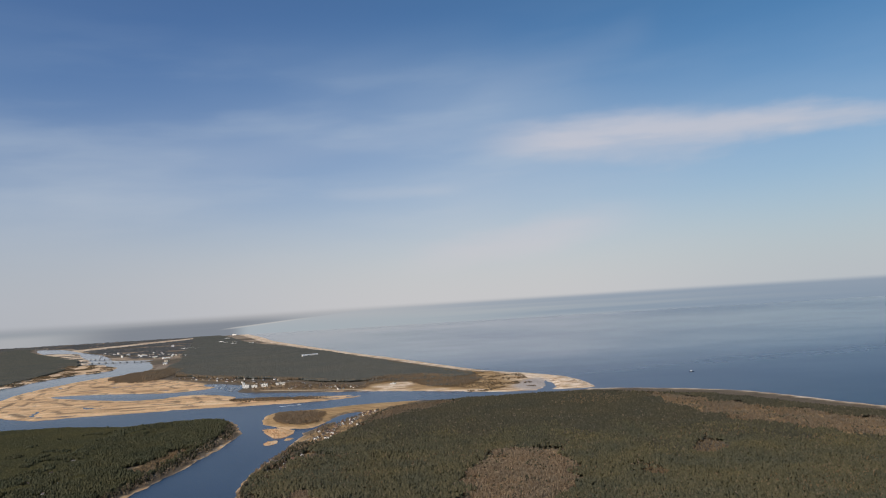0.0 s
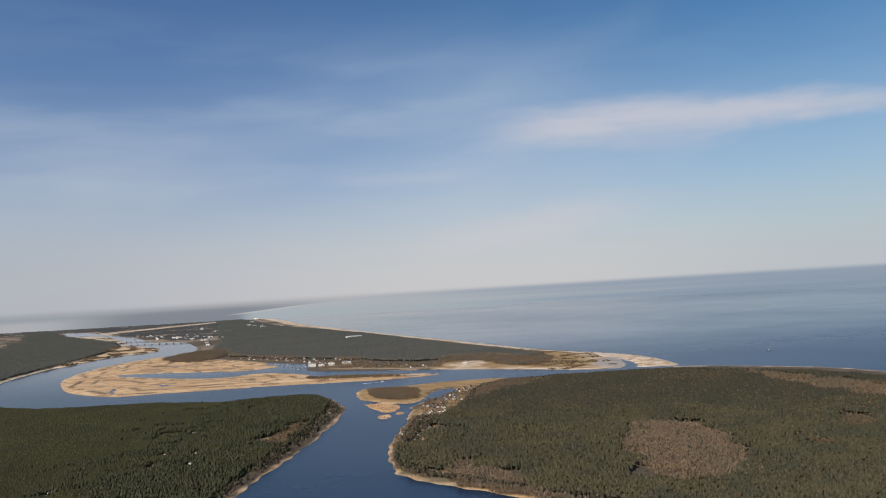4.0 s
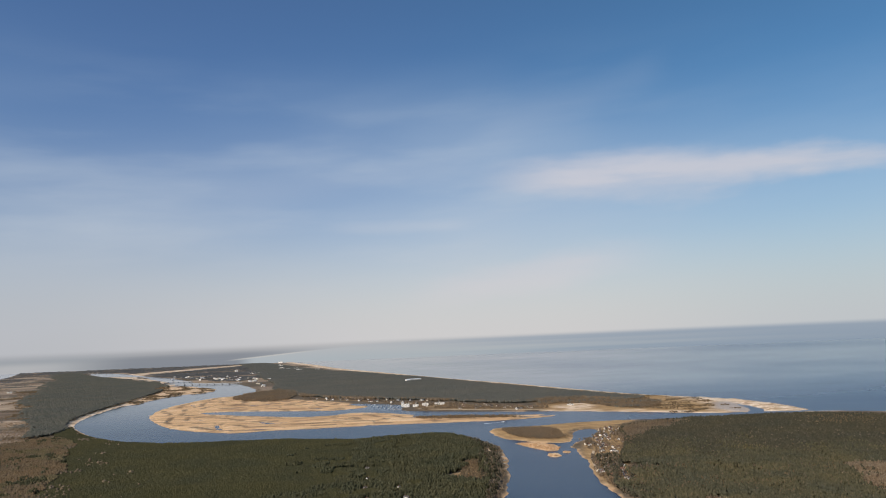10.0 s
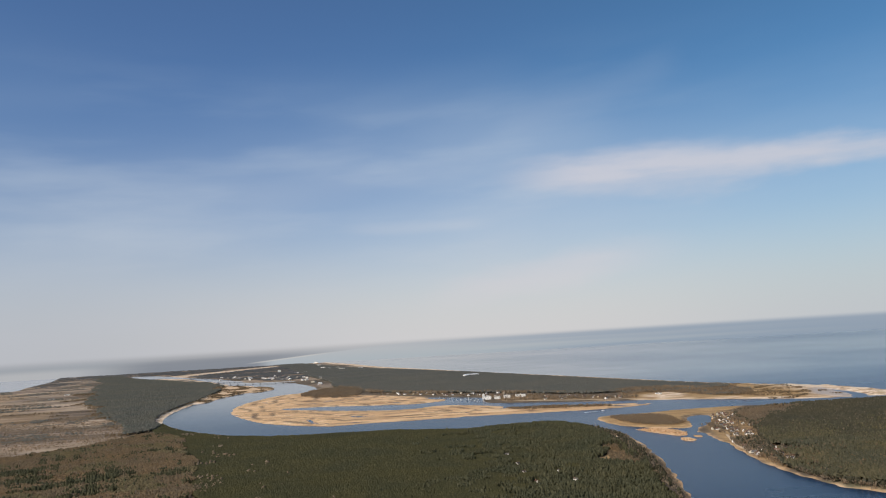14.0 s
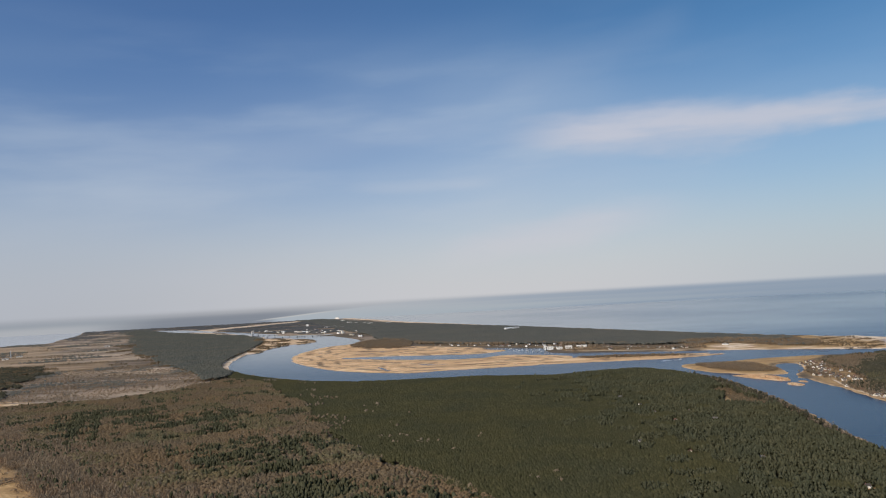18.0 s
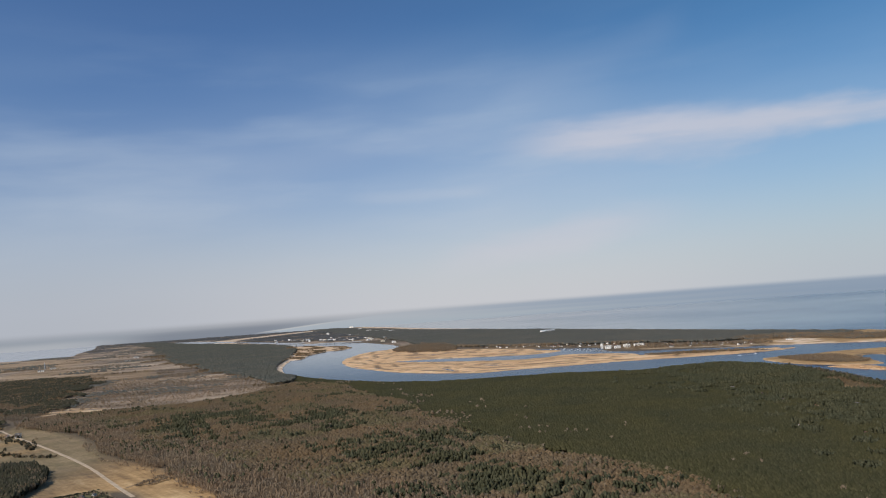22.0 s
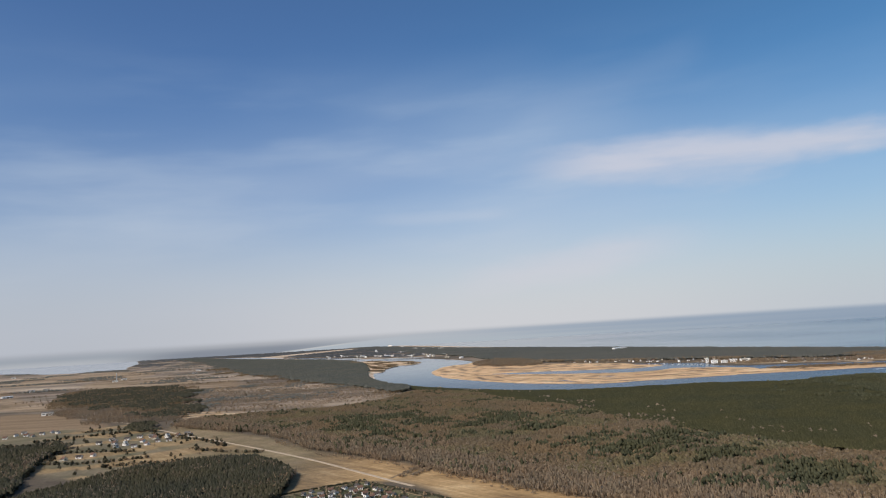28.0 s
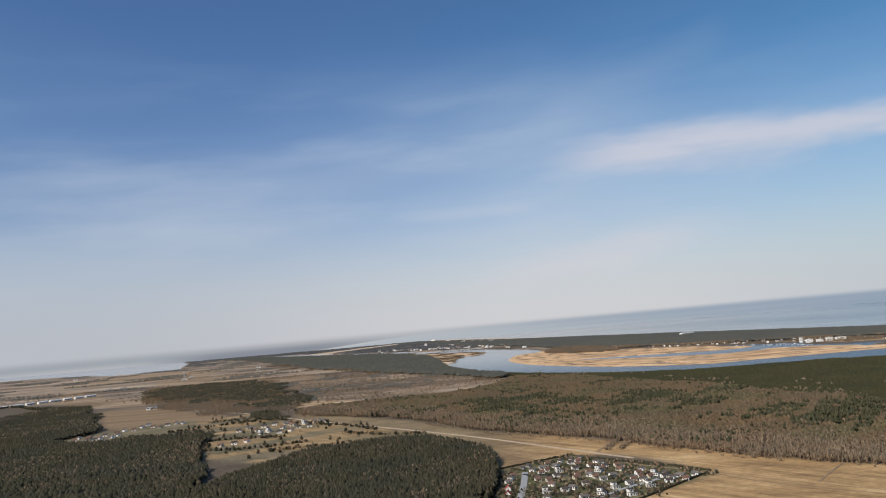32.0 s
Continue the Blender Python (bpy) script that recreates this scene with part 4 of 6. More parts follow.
spotty = lambda p: (wavy(p, 70, 64) + 0.6 * wavy(p, 24, 65) > 0.50) & (p[:, 1] < 640) | (np.hypot((p[:, 0] - 172) / 45, (p[:, 1] - 880) / 50) < 0.8 + 0.3 * wavy(p, 20, 66))
stand("birch_wood", "leafless brown birches in loose groups between pines", scatter(PINE_EAST, 4.2, rng, glades, spotty), "bare", (4.0, 5.8), (2.4, 3.8), TWIGS, rng)
stand("birch_thicket", "leafless brown bushes in a small clearing", scatter(GLADE_SMALL, 3, rng), "bare", (2.5, 4), (3, 4), TWIGS, rng)
stand("birch_thicket", "leafless brown bushes in a clearing behind the beach", scatter(GLADE_MID, 4, rng), "bare", (2.5, 4), (3, 4), TWIGS, rng)
is_old = lambda p: 0.5 * wavy(p, 70, 24) + 0.016 * (p[:, 0] + 405) + 0.6 * wavy(p, 22, 25) > 0.25
stand("pine_forest", "smooth olive green young pine forest on the river bend", scatter(PINE_SOUTH, 1.7, rng, (GLADE_SOUTH,), lambda p: (p[:, 1] < 634) & (p[:, 1] > 270) & ~is_old(p)), "dome", (3.5, 4.5), (2.3, 3.2), PINE_YOUNG, rng)
stand("pine_forest", "smooth olive green young pine forest along the river", scatter(PINE_SOUTH, 2.4, rng, (GLADE_SOUTH,), lambda p: (p[:, 1] >= 625) & ~is_old(p)), "dome", (2.5, 3.4), (3.2, 4.4), PINE_YOUNG, rng)
stand("pine_forest", "darker old pines between river and young forest", scatter(PINE_SOUTH, 2.0, rng, (GLADE_SOUTH,), lambda p: is_old(p) & (p[:, 1] > 270)), "pine", (3.4, 5.0), (2.0, 3.0), PINE_OLD, rng)
# spruces stand in clumps between the leafless trees: centre and half widths
CLUMPS = ((-850, 692, 46, 105), (-752, 645, 38, 85), (-734, 600, 24, 42), (-652, 498, 40, 58), (-604, 404, 42, 36), (-556, 372, 40, 30))
clump = lambda p: np.max([1 - ((p[:, 0] - x) / rx) ** 2 - ((p[:, 1] - y) / ry) ** 2 for x, y, rx, ry in CLUMPS], 0).clip(-1, 1)
is_spruce = lambda p: 0.5 * clump(p) + 0.5 * wavy(p, 60, 11) + 0.6 * wavy(p, 15, 26) > 0.30
stand("mixed_wood", "leafless brown deciduous wood with soft crowns", scatter(MIXED_SOUTH, 2.4, rng, (), lambda p: ~is_spruce(p) & (wavy(p, 75, 67) < 0.45) & (signed(p, HAY_STRIP) < -45 - 12 * wavy(p, 40, 45)), 4), "fuzzy", (3.9, 4.9), (3.1, 4.8), TWIGS, rng)
stand("mixed_wood", "budding olive brown willows and aspens in the wood", scatter(MIXED_SOUTH, 2.5, rng, (), lambda p: ~is_spruce(p) & (wavy(p, 75, 67) >= 0.3) & (signed(p, HAY_STRIP) < -35), 4), "fuzzy", (3.9, 4.9), (3.1, 4.9), TWIGS_OLIVE, rng)
stand("mixed_wood", "leafless birches with pale stems along the field", scatter(MIXED_SOUTH, 2.1, rng, (), lambda p: (signed(p, HAY_STRIP) > -55 - 12 * wavy(p, 40, 45)), 3), "bare", (3.2, 5.4), (2.2, 3.2), TWIGS_WARM, rng)
stand("mixed_wood", "leafless grey deciduous wood beside the field road", scatter(MIXED_SOUTH, 7.5, rng, (), lambda p: ~is_spruce(p)), "bare", (3.8, 5.8), (2.6, 4.0), TWIGS_GREY, rng)
stand("spruce_stand", "dark spruces in a mixed wood", scatter(MIXED_SOUTH, 2.6, rng, (), lambda p: is_spruce(p) & (signed(p, HAY_STRIP) < -30)), "pine", (4.2, 6.2), (2.3, 3.4), PINE_OLD, rng)
stand("spruce_stand", "scattered dark spruces in a leafless wood", scatter(MIXED_SOUTH, 7.0, rng, (), lambda p: wavy(p, 45, 68) > 0.45), "pine", (4, 6), (2.2, 3.2), PINE_OLD, rng)
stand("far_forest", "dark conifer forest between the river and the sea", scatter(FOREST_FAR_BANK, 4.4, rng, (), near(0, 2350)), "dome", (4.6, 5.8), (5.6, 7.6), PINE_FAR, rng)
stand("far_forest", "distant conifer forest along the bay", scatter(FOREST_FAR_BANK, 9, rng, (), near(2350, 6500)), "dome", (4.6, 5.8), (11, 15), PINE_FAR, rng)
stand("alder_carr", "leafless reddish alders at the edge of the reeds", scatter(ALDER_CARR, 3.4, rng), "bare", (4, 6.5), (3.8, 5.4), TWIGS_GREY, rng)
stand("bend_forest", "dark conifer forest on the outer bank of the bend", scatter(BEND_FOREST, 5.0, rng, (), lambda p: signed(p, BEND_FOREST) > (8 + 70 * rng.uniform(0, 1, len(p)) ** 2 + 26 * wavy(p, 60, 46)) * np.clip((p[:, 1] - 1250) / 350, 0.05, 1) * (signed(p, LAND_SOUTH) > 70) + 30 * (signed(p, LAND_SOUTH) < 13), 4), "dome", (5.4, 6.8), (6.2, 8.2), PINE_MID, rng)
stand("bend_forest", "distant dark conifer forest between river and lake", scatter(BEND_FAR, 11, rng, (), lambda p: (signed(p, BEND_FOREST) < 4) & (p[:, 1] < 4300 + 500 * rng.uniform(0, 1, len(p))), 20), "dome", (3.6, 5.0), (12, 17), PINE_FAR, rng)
stand("bend_fringe", "leafless brown trees between bend forest and marsh", scatter(BEND_FOREST, 5.0, rng, (), lambda p: (signed(p, BEND_FOREST) < -28 + 95 * rng.uniform(0, 1, len(p)) + 20 * wavy(p, 60, 46)) & (signed(p, LAND_SOUTH) > 70) & (wavy(p, 40, 47) > -0.7) & (p[:, 1] < 2400), -34), "bare_far", (3.2, 5.4), (4.5, 6.5), TWIGS, rng)
stand("west_wood", "dark conifer wood behind the fields", scatter(WEST_WOODS[0], 4.6, rng, (), lambda p: wavy(p, 55, 50) + 0.6 * wavy(p, 20, 51) > -0.45, 22), "dome", (4, 6), (5.4, 7.4), PINE_DARK, rng)
stand("west_wood", "leafless trees among dark conifers behind the fields", scatter(WEST_WOODS[0], 5.8, rng, ragged=-14), "bare_far", (4, 6), (4, 6), TWIGS, rng)
stand("west_wood", "dark spruce forest beside the meadows", scatter(WEST_WOODS[1], 2.7, rng, (), lambda p: (p[:, 0] > -1600) & (p[:, 0] + p[:, 1] > -950), 10), "dome", (4.2, 6.4), (2.7, 4.2), PINE_DARK, rng)
stand("west_wood", "leafless trees at the edge of dark spruce forest", scatter(WEST_WOODS[1], 4.4, rng, (), lambda p: (p[:, 0] > -1600) & (p[:, 0] + p[:, 1] > -950) & (wavy(p, 50, 52) + 0.02 * np.maximum(0, 30 - signed(p, WEST_WOODS[1])) > 0.05 + 0.4 * (wavy(p, 120, 69) < 0))), "bare", (4.6, 6.6), (2.8, 4.2), TWIGS_GREY, rng)
stand("pine_block", "square block of dark pines beside the garden houses", scatter(WEST_WOODS[2], 1.9, rng, ragged=3), "dome", (4.5, 6.5), (2.0, 3.0), PINE_DARK, rng)
stand("pine_block", "leafless grey birches among the dark block of pines", scatter(WEST_WOODS[2], 3.6, rng, (), lambda p: wavy(p, 40, 53) + 0.03 * np.maximum(0, 20 - signed(p, WEST_WOODS[2])) > 0.3), "bare", (4.6, 6.6), (2.2, 3.4), TWIGS_GREY, rng)
stand("islet_wood", "leafless brown trees on the river islet", scatter(ISLET_WOOD, 2.4, rng), "bare", (2.6, 4.2), (2.4, 3.4), TWIGS_GREY, rng)
stand("bank_scrub", "brown leafless scrub on a narrow reed island", scatter(STRIP_SCRUB, 4.0, rng), "bare", (2, 4), (4, 6), TWIGS, rng)
stand("dune_scrub", "brown scrub and low trees on the dunes", scatter(SCRUB_NORTH, 4.5, rng, (), lambda p: wavy(p, 40, 16) > -0.5), "bare", (1.6, 3.0), (3.4, 5), TWIGS, rng)
stand("dune_wood", "leafless grey trees behind the dunes", scatter(BARE_NORTH, 3.3, rng, (YARD,), ragged=6), "bare", (3.0, 4.8), (3.2, 4.4), TWIGS_GREY, rng)
stand("dune_wood", "dark pines between leafless trees behind the dunes", scatter(BARE_NORTH, 9, rng, (YARD,), lambda p: wavy(p, 60, 34) > 0.1), "dome", (3.6, 5), (4, 5.5), PINE_FAR, rng)
stand("dune_scrub", "scattered brown bushes on the white dunes", scatter(DUNES, 4.2, rng, (SCRUB_NORTH, BARE_NORTH), lambda p: (wavy(p, 30, 35) > 0.2) & (p[:, 0] < 122) & (p[:, 0] > 20)), "fuzzy", (0.7, 1.4), (3, 5), TWIGS, rng)
stand("bare_wood", "leafless grey-brown wood in front of dark conifers", scatter(BARE_WEST, 3.6, rng, ragged=14), "bare_far", (3.2, 5.0), (3, 4.4), TWIGS_GREY, rng)
stand("dark_clump", "clump of dark conifers behind the hamlet", scatter(CLUMP, 3.0, rng), "dome", (4, 6.4), (3, 4.4), PINE_DARK, rng)
stand("village_trees", "leafless trees between the riverside cottages", scatter(VILLAGE, 6.0, rng), "bare", (2.4, 4.2), (2.6, 3.8), TWIGS_GREY, rng)
stand("forest_fringe", "leafless grey trees along the forest behind the town", scatter(FOREST_FAR_BANK, 2.8, rng, (), lambda p: (signed(p, FOREST_FAR_BANK) < 9 + 4 * wavy(p, 20, 75)) & (signed(p, LAND_NORTH) > 60) & (p[:, 1] < 2000), -8), "fuzzy", (4.4, 6.2), (3.8, 5.6), TWIGS_GREY, rng)
stand("town_trees", "leafless trees between the houses of the town", scatter(TOWN, 5.6, rng, (), lambda p: (np.abs(p[:, 0] + 342) > 46) | (np.abs(p[:, 1] - 1290) > 27) | (rng.uniform(0, 1, len(p)) < 0.25)), "bare", (3, 5), (4.5, 6.5), TWIGS_GREY, rng)
stand("glade_scrub", "brown leafless scrub in a forest clearing", scatter(GLADE_SOUTH, 2.8, rng, ragged=-4), "bare", (2, 3.5), (3, 4), TWIGS, rng)
on_bank = lambda poly, wood, lo, hi: (lambda p: (signed(p, poly) > lo) & (signed(p, poly) < hi) & (signed(p, wood) < 3) & (wavy(p, 24, 41) > -0.7))
near_east = smooth([(-185, 690), (-185, 480), (-120, 420), (40, 330), (60, 390), (-60, 470), (-130, 560), (-120, 690)])
near_south = smooth([(-290, 300), (-235, 300), (-225, 600), (-220, 850), (-290, 920), (-300, 860), (-275, 600)])
stand("bank_wood", "leafless trees along the river bank", scatter(near_east, 3.2, rng, (), on_bank(LAND_EAST, PINE_EAST, 3, 30)), "bare", (2.6, 4.4), (2.6, 3.8), TWIGS_GREY, rng)
stand("bank_wood", "dark pines along the river bank", scatter(near_east, 3.6, rng, (), on_bank(LAND_EAST, PINE_EAST, 8, 30)), "pine", (3.0, 4.6), (2.4, 3.4), PINE, rng)
stand("bank_wood", "leafless trees and bushes at the edge of the young pines", scatter(near_south, 3.6, rng, (), on_bank(LAND_SOUTH, PINE_SOUTH, 3, 20)), "bare", (2.0, 3.8), (2.4, 3.6), TWIGS_GREY, rng)
stand("bank_wood", "dark pines at the edge of the river bank", scatter(near_south, 4.2, rng, (), on_bank(LAND_SOUTH, PINE_SOUTH, 7, 20)), "pine", (3.0, 4.4), (2.2, 3.2), PINE_DARK, rng)
ring = np.concatenate([np.column_stack([x + 5 * np.sin(np.linspace(0, 6.2, 34)), y - 5 + 9.3 * np.cos(np.linspace(0, 6.2, 34))]) for x, y in LONE_PLACES])
ring = ring + rng.uniform(-0.9, 0.9, ring.shape)
stand("clearing_edge", "low young pines round the forest cottages", ring, "pine", (2.0, 3.2), (2.0, 3.0), PINE_YOUNG, rng)
streaky = lambda p, at, seed: wavy(np.column_stack([p[:, 0] / 4.5, p[:, 1]]), 75, seed) > at
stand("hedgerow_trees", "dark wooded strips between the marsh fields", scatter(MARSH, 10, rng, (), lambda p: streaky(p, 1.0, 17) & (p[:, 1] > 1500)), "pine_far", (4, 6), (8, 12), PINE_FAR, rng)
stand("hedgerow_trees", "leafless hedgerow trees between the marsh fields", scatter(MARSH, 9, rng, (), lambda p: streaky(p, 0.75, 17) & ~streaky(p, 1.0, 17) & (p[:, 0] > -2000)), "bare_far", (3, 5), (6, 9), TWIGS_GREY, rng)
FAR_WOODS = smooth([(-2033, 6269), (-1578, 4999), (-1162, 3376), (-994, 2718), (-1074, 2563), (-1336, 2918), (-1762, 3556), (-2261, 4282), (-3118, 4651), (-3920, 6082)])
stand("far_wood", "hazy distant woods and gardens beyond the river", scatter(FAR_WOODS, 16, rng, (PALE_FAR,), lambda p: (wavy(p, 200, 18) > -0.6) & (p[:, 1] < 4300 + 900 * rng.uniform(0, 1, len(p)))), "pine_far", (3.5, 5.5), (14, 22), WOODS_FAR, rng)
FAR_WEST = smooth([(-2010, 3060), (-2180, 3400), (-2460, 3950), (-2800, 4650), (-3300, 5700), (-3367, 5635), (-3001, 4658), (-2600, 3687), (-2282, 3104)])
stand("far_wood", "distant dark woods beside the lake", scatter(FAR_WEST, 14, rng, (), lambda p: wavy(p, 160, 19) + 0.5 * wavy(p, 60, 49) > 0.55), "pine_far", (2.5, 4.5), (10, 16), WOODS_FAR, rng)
edge_mix = lambda p: (signed(p, MIXED_SOUTH) > -90 * rng.uniform(0, 1, len(p)) ** 2)
stand("mixed_wood", "scattered leafless trees at the border of the pines", scatter(PINE_SOUTH, 5.0, rng, (), lambda p: edge_mix(p) & (wavy(p, 45, 42) > 0.55)), "fuzzy", (3.6, 5.2), (3.0, 4.6), TWIGS_GREY, rng)
stand("bog_scrub", "low leafless brown scrub on the bog", scatter(BOG, 5.0, rng, (STRIP_FIELDS,), lambda p: wavy(p, 50, 22) > -0.75, 20), "bare_far", (1.2, 2.6), (3.0, 5.0), TWIGS_WARM, rng)
stand("bog_scrub", "small dark pines scattered over the bog", scatter(BOG, 6.0, rng, (STRIP_FIELDS,), lambda p: wavy(p, 80, 27) + 0.6 * wavy(p, 22, 48) + 0.002 * (-1080 - p[:, 0]) > 0.75, 16), "dome", (2, 3.4), (4, 6), PINE_FAR, rng)
stand("bar_scrub", "low brown scrub on a sandy river bar", scatter(SANDBAR, 6.0, rng, (), lambda p: wavy(p, 60, 43) > 0.15), "fuzzy", (1.2, 2.6), (5, 8), TWIGS, rng)
stand("flat_scrub", "low grey scrub on pale river flats", scatter(MUDFLAT, 11, rng, (), lambda p: wavy(p, 140, 44) > 0.3), "fuzzy", (1.5, 3), (9, 14), WOODS_FAR, rng)
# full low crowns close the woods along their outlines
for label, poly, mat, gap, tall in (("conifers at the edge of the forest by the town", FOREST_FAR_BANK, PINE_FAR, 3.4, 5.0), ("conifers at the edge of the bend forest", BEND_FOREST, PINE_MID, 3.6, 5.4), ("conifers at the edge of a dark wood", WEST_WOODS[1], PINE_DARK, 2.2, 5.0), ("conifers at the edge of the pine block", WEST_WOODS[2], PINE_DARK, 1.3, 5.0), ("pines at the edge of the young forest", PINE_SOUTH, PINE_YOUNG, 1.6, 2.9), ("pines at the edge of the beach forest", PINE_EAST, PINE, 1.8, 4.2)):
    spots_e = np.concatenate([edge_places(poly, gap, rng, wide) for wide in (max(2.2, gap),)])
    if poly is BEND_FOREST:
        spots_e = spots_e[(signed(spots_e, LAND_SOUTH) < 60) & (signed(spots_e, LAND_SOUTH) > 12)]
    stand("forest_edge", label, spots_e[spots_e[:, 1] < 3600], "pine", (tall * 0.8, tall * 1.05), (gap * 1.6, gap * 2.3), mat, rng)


# ---- roads ----
def ribbon(name, label, points, width, mat, category="road", lift=0.12, thick=0.25):
    """A road bed along a line: a slab with a face on top and two sides."""
    p = smooth(points, False, 8)
    d = np.gradient(p, axis=0)
    d /= np.linalg.norm(d, axis=1)[:, None]
    side = np.column_stack([-d[:, 1], d[:, 0]]) * width / 2
    z = np.maximum(ground_at(p), 0.2) + lift
    bm = bmesh.new()
    rows_v = []
    for (x, y), (sx, sy), h in zip(p, side, z):
        rows_v.append([bm.verts.new((x + sx * 1.08, y + sy * 1.08, h - thick)), bm.verts.new((x + sx, y + sy, h)), bm.verts.new((x - sx, y - sy, h)), bm.verts.new((x - sx * 1.08, y - sy * 1.08, h - thick))])
    for a, b_ in zip(rows_v, rows_v[1:]):
        for k in range(3):
            bm.faces.new((a[k], a[k + 1], b_[k + 1], b_[k]))
    bmesh.ops.recalc_face_normals(bm, faces=bm.faces)
    me = bpy.data.meshes.new(name)
    bm.to_mesh(me)
    bm.free()
    me.materials.append(mat)
    return tagged(new(name, me), label, category, kind="structure")


ribbon("road", "pale sandy country road across the meadows", [(-1099, 755), (-1053, 705), (-997, 648), (-938, 586), (-883, 525), (-839, 470), (-816, 441), (-802, 424)], 2.3, DIRT)
ribbon("road", "pale field track past a ploughed field", [(-1369, 1048), (-1336, 1001), (-1270, 926), (-1228, 882), (-1168, 830), (-1099, 755)], 2.0, DIRT)
ribbon("road", "sandy track into the leafless wood", [(-818, 448), (-809, 471), (-798, 502), (-787, 548)], 1.6, RUT)
ribbon("road", "brown rutted farm track over the dry field", [(-822, 436), (-802, 407), (-780, 383), (-762, 358), (-746, 341), (-726, 323), (-700, 302)], 0.9, RUT)
ribbon("road", "second brown rut of a farm track over the dry field", [(-777, 386), (-761, 364), (-744, 347), (-723, 329), (-697, 308)], 0.8, RUT)
ribbon("ditch", "overgrown brown ditch across the dry field", [(-714, 381), (-727, 364), (-739, 347)], 1.1, RUT, "ditch")
ribbon("road", "light street between the garden houses", [(-859, 406), (-860, 377), (-862, 351), (-867, 311)], 3.0, CONCRETE)
ribbon("road", "grey street between the garden houses", [(-796, 374), (-814, 360), (-825, 349), (-843, 333)], 2.2, CONCRETE)
ribbon("road", "narrow street through the garden houses", [(-860, 401), (-845, 392), (-831, 396), (-814, 388), (-795, 369)], 2.0, ASPHALT)
ribbon("road", "sandy riverside promenade by the cottages", [(-154, 745), (-157, 732), (-165, 693), (-170, 648), (-171, 622)], 2.4, DIRT)
ribbon("road", "pale quay road along the river", [(-145, 1163), (-218, 1192), (-267, 1214), (-313, 1238), (-347, 1267)], 5.0, DIRT)
ribbon("road", "sandy path behind the river bank", [(-263, 608), (-259, 661), (-255, 724), (-256, 788)], 1.8, DIRT)


# ---- houses ----
def box(bm, x0, x1, y0, y1, z0, z1):
    v = [bm.verts.new(p) for p in ((x0, y0, z0), (x1, y0, z0), (x1, y1, z0), (x0, y1, z0), (x0, y0, z1), (x1, y0, z1), (x1, y1, z1), (x0, y1, z1))]
    for f in ((3, 2, 1, 0), (4, 5, 6, 7), (0, 1, 5, 4), (1, 2, 6, 5), (2, 3, 7, 6), (3, 0, 4, 7)):
        bm.faces.new([v[k] for k in f])
    return v


def empty(name, label, category, group=""):
    return tagged(new(name), label, category, group)


def add_window(house_ob, x, y, z, w, h, along_x, mats=None):
    """A framed window with its pane, a few centimetres proud of the wall."""
    bm = bmesh.new()
    if along_x:
        box(bm, x - w / 2, x + w / 2, y - 0.04, y + 0.04, z, z + h)
    else:
        box(bm, x - 0.04, x + 0.04, y - w / 2, y + w / 2, z, z + h)
    win = part("window", bm, WHITE, house_ob)
    bm = bmesh.new()
    s = 0.09
    if along_x:
        box(bm, x - w / 2 + s, x + w / 2 - s, y - 0.06, y + 0.06, z + s, z + h - s)
    else:
        box(bm, x - 0.06, x + 0.06, y - w / 2 + s, y + w / 2 - s, z + s, z + h - s)
    part("pane", bm, GLASS, win)


